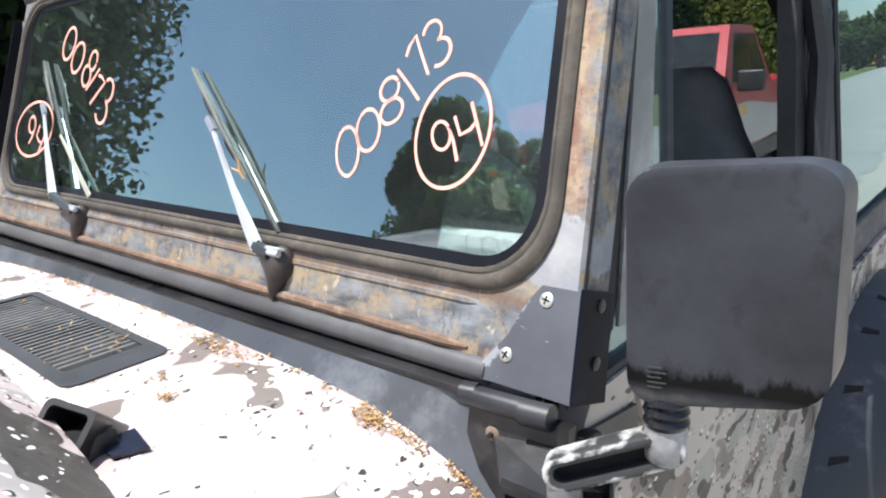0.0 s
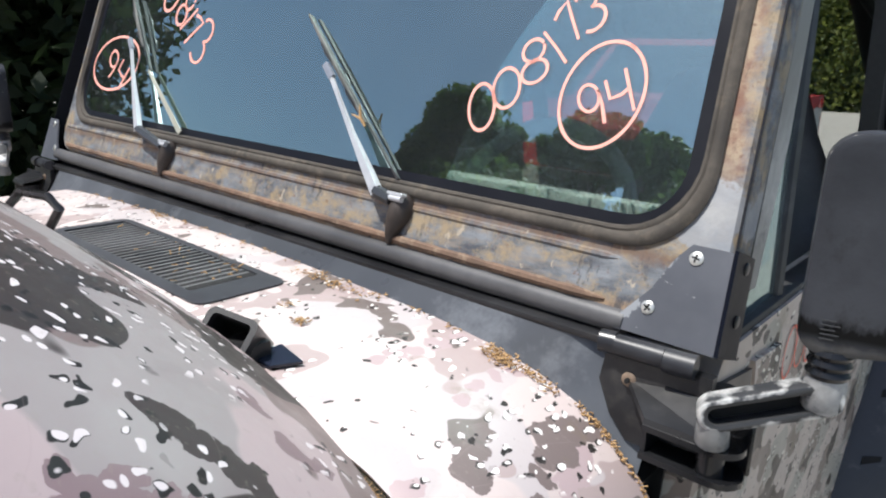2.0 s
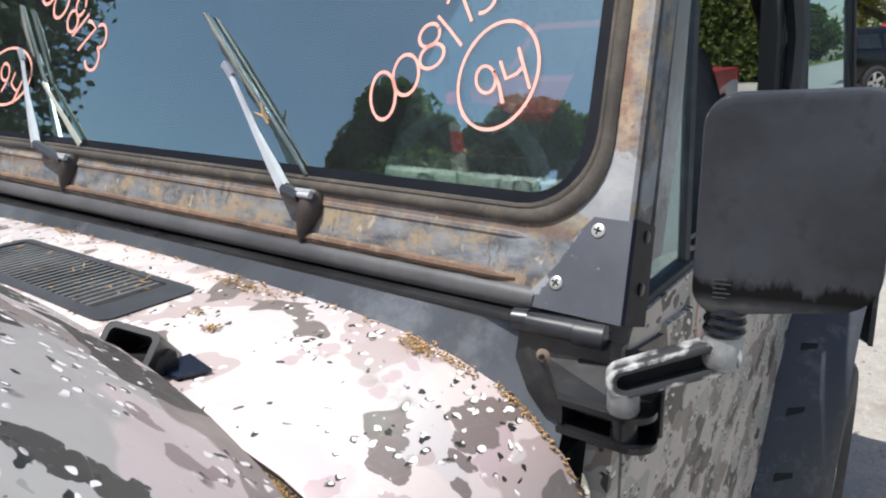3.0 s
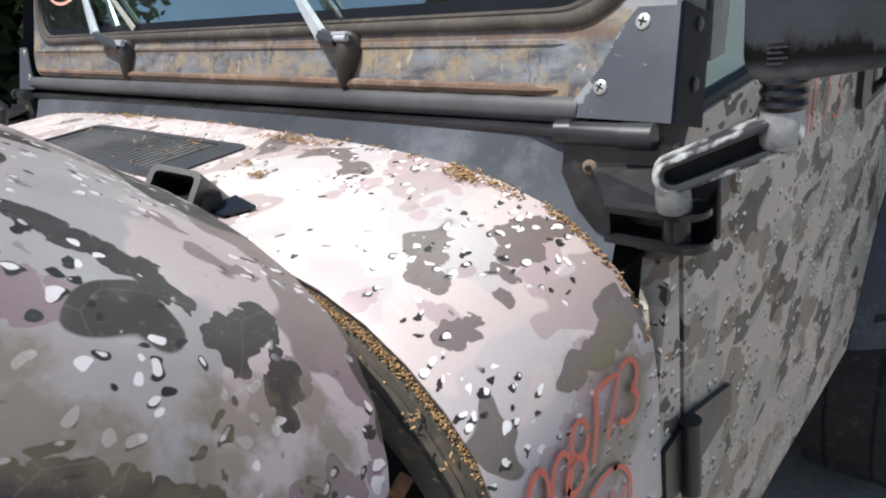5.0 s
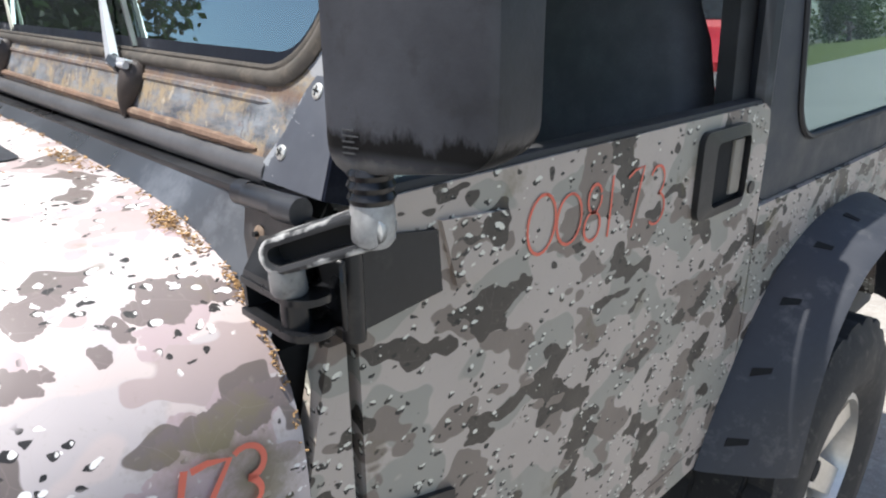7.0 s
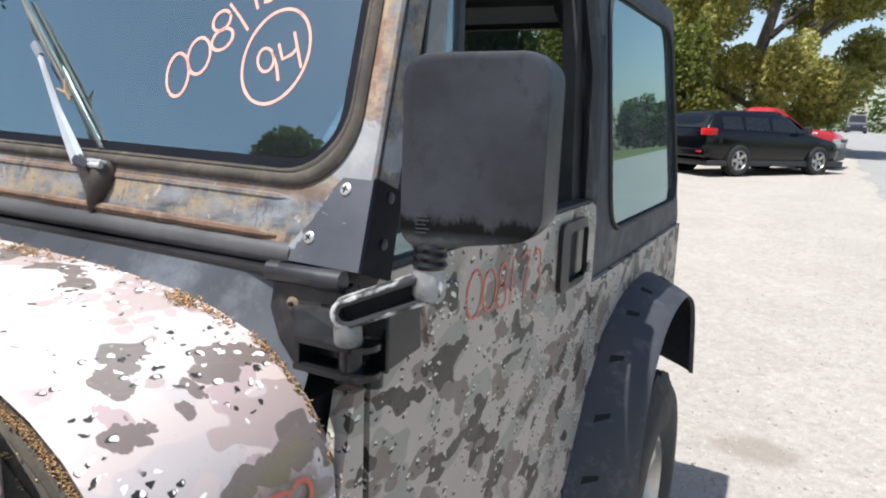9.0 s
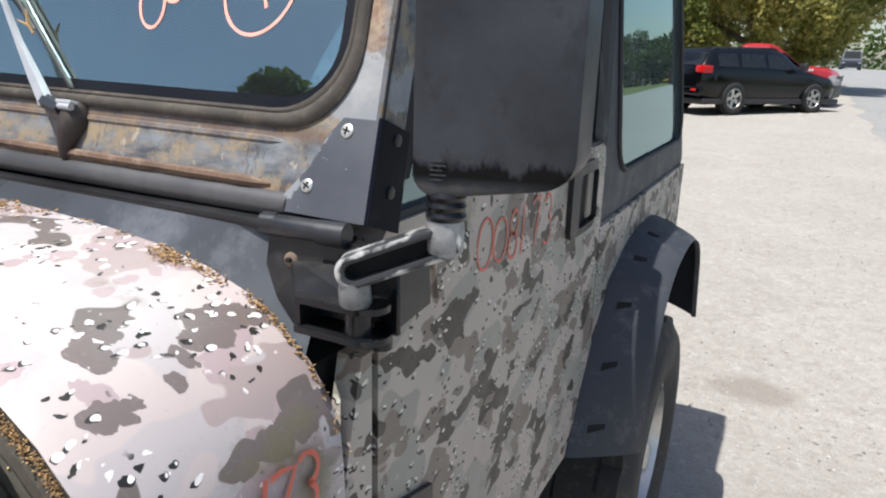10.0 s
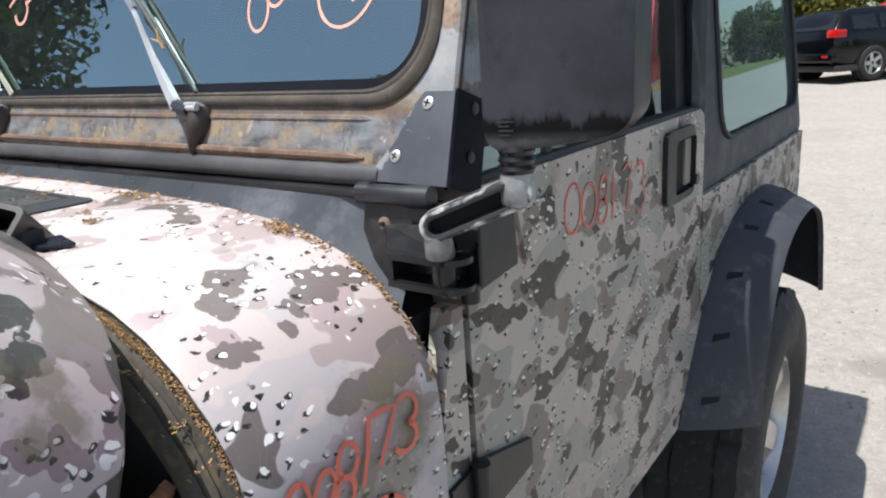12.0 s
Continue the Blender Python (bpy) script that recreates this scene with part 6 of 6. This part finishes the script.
SUV_ROWS = ((-2.34, 0.46, 0.874, 0.921, 0.74, 0.66), (-2.3, 0.38, 1.007, 1.064, 0.84, 0.72), (-2.1, 0.33, 1.054, 1.40, 0.9, 0.66), (-1.88, 0.3, 1.064, 1.505, 0.92, 0.68), (-1.0, 0.28, 1.045, 1.545, 0.92, 0.7), (0.0, 0.28, 1.026, 1.535, 0.92, 0.7),
            (0.42, 0.28, 1.007, 1.465, 0.92, 0.7), (1.08, 0.28, 0.988, 1.054, 0.92, 0.76), (1.35, 0.28, 0.941, 0.988, 0.92, 0.78), (2.0, 0.3, 0.836, 0.874, 0.88, 0.72), (2.24, 0.34, 0.703, 0.75, 0.8, 0.66), (2.33, 0.42, 0.589, 0.627, 0.66, 0.54))


def car(name, at, heading, label, paint, low, top, width, axles, r=0.34, rim=0.2, windows=(), trim_h=0.35, tail=True, mirror_size=0.2, category="car", rails=False, rows=()):
    """low, top: side outlines (along, up) of body and cabin, nose towards +x; heading in degrees."""
    z0 = ground_z(at[1])
    root = thing(name, (at[0], at[1], z0), label, category)
    m = Matrix.Translation((at[0], at[1], z0)) @ pose(0, 0, 0, 0, 0, heading)
    w = width / 2

    def put(nm, bm, mat, parent=root, lab=""):
        bm.transform(m)
        return part(nm, bm, mat, parent, lab)
    if rows:
        put("body", shell(rows), paint)
    else:
        put("body", prism([(x, -w, z) for x, z in low], (0, width, 0), 0.11, 4), paint)
    cab = [[(x, -w * k + 0.02, z) for (x, z), k in zip(top, (1.0, 0.84, 0.84, 1.0, 1.0, 1.0))], [(x, w * k - 0.02, z) for (x, z), k in zip(top, (1.0, 0.84, 0.84, 1.0, 1.0, 1.0))]]
    if not rows:
        put("cabin", bevelled(loft(cab), 0.10, 4), paint)
    put("sill_trim", box(low[0][0] + 0.02, max(p[0] for p in low) - 0.02, -w - 0.008, w + 0.008, 0.22, trim_h, 0.03), TRIM)
    (xa, za), (xb, zb), (xc, zc), (xd, zd) = top[:4]
    lean = lambda z: (w - 0.02) * (1 - 0.16 * (z - za) / max(0.01, zb - za))
    for f0, f1 in windows if rows else ():
        for s in (1, -1):
            pts = []
            for x, g in ((f0, 0.06), (f1, 0.06), (f1 - max(0.0, f1 - 0.2) * 0.9, 0.80), (f0 + 0.06, 0.80)):
                _, zs, zl, zr, wb, wr = station(rows, x)
                zr = station(rows, min(x, 0.2))[3]
                pts.append((x, s * (wb * 0.965 + (wr - wb * 0.965) * g + 0.016), zl + (zr - 0.07 - zl) * g))
            put("side_window", prism(pts, (0, -s * 0.03, 0)), CARGLASS)
    for f0, f1 in () if rows else windows:
        for s in (1, -1):
            pts = []
            for f, g in ((f0, 0.1), (f1, 0.1), (f1, 0.86), (f0, 0.86)):
                z = za + (zb - za) * g
                x = (xa + (xb - xa) * g) * (1 - f) + (xd + (xc - xd) * g) * f
                pts.append((x, s * (lean(z) + 0.006), z))
            put("side_window", prism(pts, (0, -s * 0.012, 0)), CARGLASS)
    for a, b, nm in (((xa, za), (xb, zb), "rear_window"), ((xd, zd), (xc, zc), "windscreen")):
        pts = []
        nx = 0.010 if nm == "windscreen" else -0.010
        for g, s in ((0.12, -1), (0.12, 1), (0.88, 1), (0.88, -1)):
            z = a[1] + (b[1] - a[1]) * g
            pts.append((a[0] + (b[0] - a[0]) * g + nx, s * (lean(z) - 0.10), z + 0.004))
        put(nm, prism(pts, (-nx, 0, 0)), CARGLASS)
    front, back = max(p[0] for p in low), min(p[0] for p in low)
    for s in (1, -1):
        put("headlamp", box(front - 0.18, front + 0.004, s * (w - 0.2) - 0.18, s * (w - 0.2) + 0.18, 0.68, 0.84, 0.03), LAMP)
        if tail:
            put("reflector", box(back - 0.055, back + 0.02, s * (w - 0.22) - 0.09, s * (w - 0.22) + 0.09, 0.52, 0.575, 0.01, 1), TAIL)
            put("tail_lamp", box(back - 0.006, back + 0.28, s * (w - 0.13) - 0.14, s * (w - 0.13) + 0.14, 0.93, 1.10, 0.04), TAIL)
        if mirror_size:
            put("door_mirror", box(xd - 0.42, xd - 0.30, s * (w + 0.03 + mirror_size / 2) - mirror_size / 2, s * (w + 0.03 + mirror_size / 2) + mirror_size / 2, za - 0.02, za + mirror_size * 0.75, 0.03, 3), TRIM)
        for x in axles:
            loc = m @ Vector((x, s * (w - 0.045), r))
            wheel(root, loc, m.to_3x3() @ Vector((0, s, 0)), r, 0.2, rim)
            # Black disc over the body side, painted shade of the arch opening.
            put("arch_shade", cyl((x, s * (w - 0.16), r), (x, s * (w + 0.003), r), r + 0.055, 28), DARK)
    put("rear_bumper", box(back - 0.05, back + 0.12, -w + 0.02, w - 0.02, 0.42, 0.62, 0.05, 3), paint if tail else TRIM)
    if rails:
        for s in (1, -1):
            put("roof_rail", tube([(xb + 0.1, s * w * 0.66, zb - 0.01), (xb + 0.25, s * w * 0.66, zb + 0.045), (xc - 0.25, s * w * 0.66, zc + 0.045), (xc - 0.1, s * w * 0.66, zc - 0.01)], 0.02, 6), TRIM)
    put("grille", box(front - 0.03, front + 0.008, -w * 0.55, w * 0.55, 0.55, 0.82, 0.02), TRIM)
    return root


suv_low = ((-2.30, 0.30), (-2.33, 0.75), (-2.28, 1.14), (1.15, 1.10), (2.15, 0.93), (2.33, 0.65), (2.30, 0.28))
suv_top = ((-2.315, 1.05), (-2.02, 1.45), (0.36, 1.49), (1.08, 1.045), (0.5, 1.0), (-1.5, 1.0))
car("parked_suv", (-0.35, 18.87), 51.5, "black mid-size SUV parked on the gravel lot", BLACKCAR, suv_low, suv_top, 1.84, (-1.32, 1.36), 0.36, 0.23, ((-1.85, -1.22), (-1.14, -0.34), (-0.27, 0.80)), rails=True, rows=SUV_ROWS)
RED_ROWS = ((-2.75, 0.5, 0.93, 0.97, 0.80, 0.74), (-2.68, 0.45, 1.0, 1.04, 0.86, 0.80), (-0.50, 0.42, 1.02, 1.06, 0.88, 0.80), (-0.38, 0.4, 1.04, 1.56, 0.88, 0.64), (-0.18, 0.4, 1.05, 1.665, 0.88, 0.66), (0.32, 0.4, 1.05, 1.665, 0.88, 0.66),
            (0.48, 0.4, 1.05, 1.61, 0.88, 0.66), (1.10, 0.4, 1.04, 1.10, 0.88, 0.78), (1.9, 0.42, 0.99, 1.03, 0.86, 0.76), (2.12, 0.45, 0.90, 0.95, 0.82, 0.70), (2.22, 0.5, 0.78, 0.82, 0.72, 0.62))
red_low = ((-2.75, 0.40), (-2.76, 0.70), (-2.70, 1.0), (1.0, 1.05), (2.1, 1.0), (2.27, 0.65), (2.2, 0.4))
red_top = ((-0.49, 1.06), (-0.37, 1.63), (0.40, 1.64), (1.10, 1.08), (0.5, 1.0), (-0.8, 1.0))
RED_TRUCK = car("compact_pickup", (-0.42, 22.4), -8, "red compact pickup with a dark bumper parked behind the black SUV", RED, red_low, red_top, 1.76, (-1.65, 1.45), 0.36, 0.22, ((-0.26, 0.66),), 0.58, category="truck", rows=RED_ROWS)


def flank_lettering(truck):
    """Pale bars for the lettering along the hood side."""
    m = Matrix.Translation((-0.42, 22.4, ground_z(22.4))) @ pose(0, 0, 0, 0, 0, -8)
    for i in range(7):
        bm = box(1.12 + 0.085 * i, 1.18 + 0.085 * i, -0.868, -0.84, 0.945, 1.0, 0.003, 1)
        bm.transform(m)
        part("letter_bar", bm, plain("white_lettering", (0.8, 0.8, 0.78), 0.5) if i == 0 else bpy.data.materials["white_lettering"], truck)


flank_lettering(RED_TRUCK)
van_low = ((-2.4, 0.30), (-2.45, 0.9), (-2.4, 1.1), (2.2, 1.1), (2.45, 0.9), (2.4, 0.28))
van_top = ((-2.3, 1.08), (-2.2, 2.1), (1.5, 2.1), (2.1, 1.08), (0.5, 1.0), (-1.5, 1.0))
car("distant_van", (4.9, 92), -90, "dark blue van on the far road", BLUECAR, van_low, van_top, 2.0, (-1.5, 1.5), 0.36, 0.22, ((0.1, 0.5), (0.6, 0.9)))
car("yellow_bus", (18.0, 96), 80, "yellow bus standing beyond the road", YELLOW, ((-2.8, 0.4), (-2.8, 1.0), (-2.8, 1.3), (2.2, 1.3), (2.9, 1.0), (2.9, 0.4)), ((-2.78, 1.28), (-2.7, 2.5), (1.9, 2.5), (2.1, 1.28), (0.5, 1.2), (-1.5, 1.2)), 2.2, (-1.9, 1.9), 0.42, 0.25, ((0.08, 0.3), (0.34, 0.6), (0.64, 0.9)))
pu_low = ((-3.10, 0.50), (-3.10, 0.98), (-3.08, 1.13), (1.3, 1.13), (2.45, 1.07), (2.70, 0.90), (2.70, 0.42), (2.5, 0.40))
pu_top = ((-0.80, 1.12), (-0.42, 1.80), (0.55, 1.80), (1.30, 1.12), (0.9, 1.08), (-0.6, 1.08))
car("pickup_truck", (-2.59, 7.97), -86.0, "faded red pickup truck with large black mirrors", RED, pu_low, pu_top, 1.98, (-1.95, 1.75), 0.38, 0.23, ((0.08, 0.40), (0.44, 0.86)), 0.45, True, 0.26, "truck")


def fender_stripe(truck):
    """Pale and yellow swoosh on the front fender and salmon paint-pen bars on the flank."""
    m = Matrix.Translation((-2.59, 7.97, ground_z(7.97))) @ pose(0, 0, 0, 0, 0, -86.0)
    wave = lambda x: 0.90 + 0.06 * math.sin(1.9 * x + 0.6)
    xs = [-3.05 + 0.1 * i for i in range(57)]
    clear = lambda x: max([0.47] + [0.38 + math.sqrt(max(0.0, 0.47 ** 2 - (x - c) ** 2)) for c in (-1.95, 1.75)])
    low, top = [(x, 0.991, clear(x)) for x in xs], [(x, 0.991, max(wave(x), clear(x) + 0.02)) for x in xs]
    bm = sheet([low, top], 0.003)
    bm.transform(m)
    part("flank_wrap", bm, plain("silver_flank_wrap", (0.40, 0.42, 0.42), 0.4, vary=0.2, scale=3), truck, "silver lower flank with a yellow sweep")
    bm = sheet([[(x, 0.996, wave(x) - 0.10 - 0.03 * math.sin(3 * x)) for x in xs if 0.4 < x < 1.3], [(x, 0.996, wave(x) - 0.03) for x in xs if 0.4 < x < 1.3]], 0.002)
    bm.transform(m)
    part("fender_stripe", bm, YELLOW, truck)
    for i in range(9):
        t = math.pi * (0.15 + 0.7 * i / 8)
        bm = box(-0.012, 0.012, 0.989, 0.995, 0.42, 0.56)
        bm.transform(m @ Matrix.Translation((-1.95, 0, 0.38)) @ Matrix.Rotation(math.pi / 2 - t, 4, "Y"))
        part("paint_mark", bm, PAINTPEN, truck)


fender_stripe(bpy.data.objects["pickup_truck"])
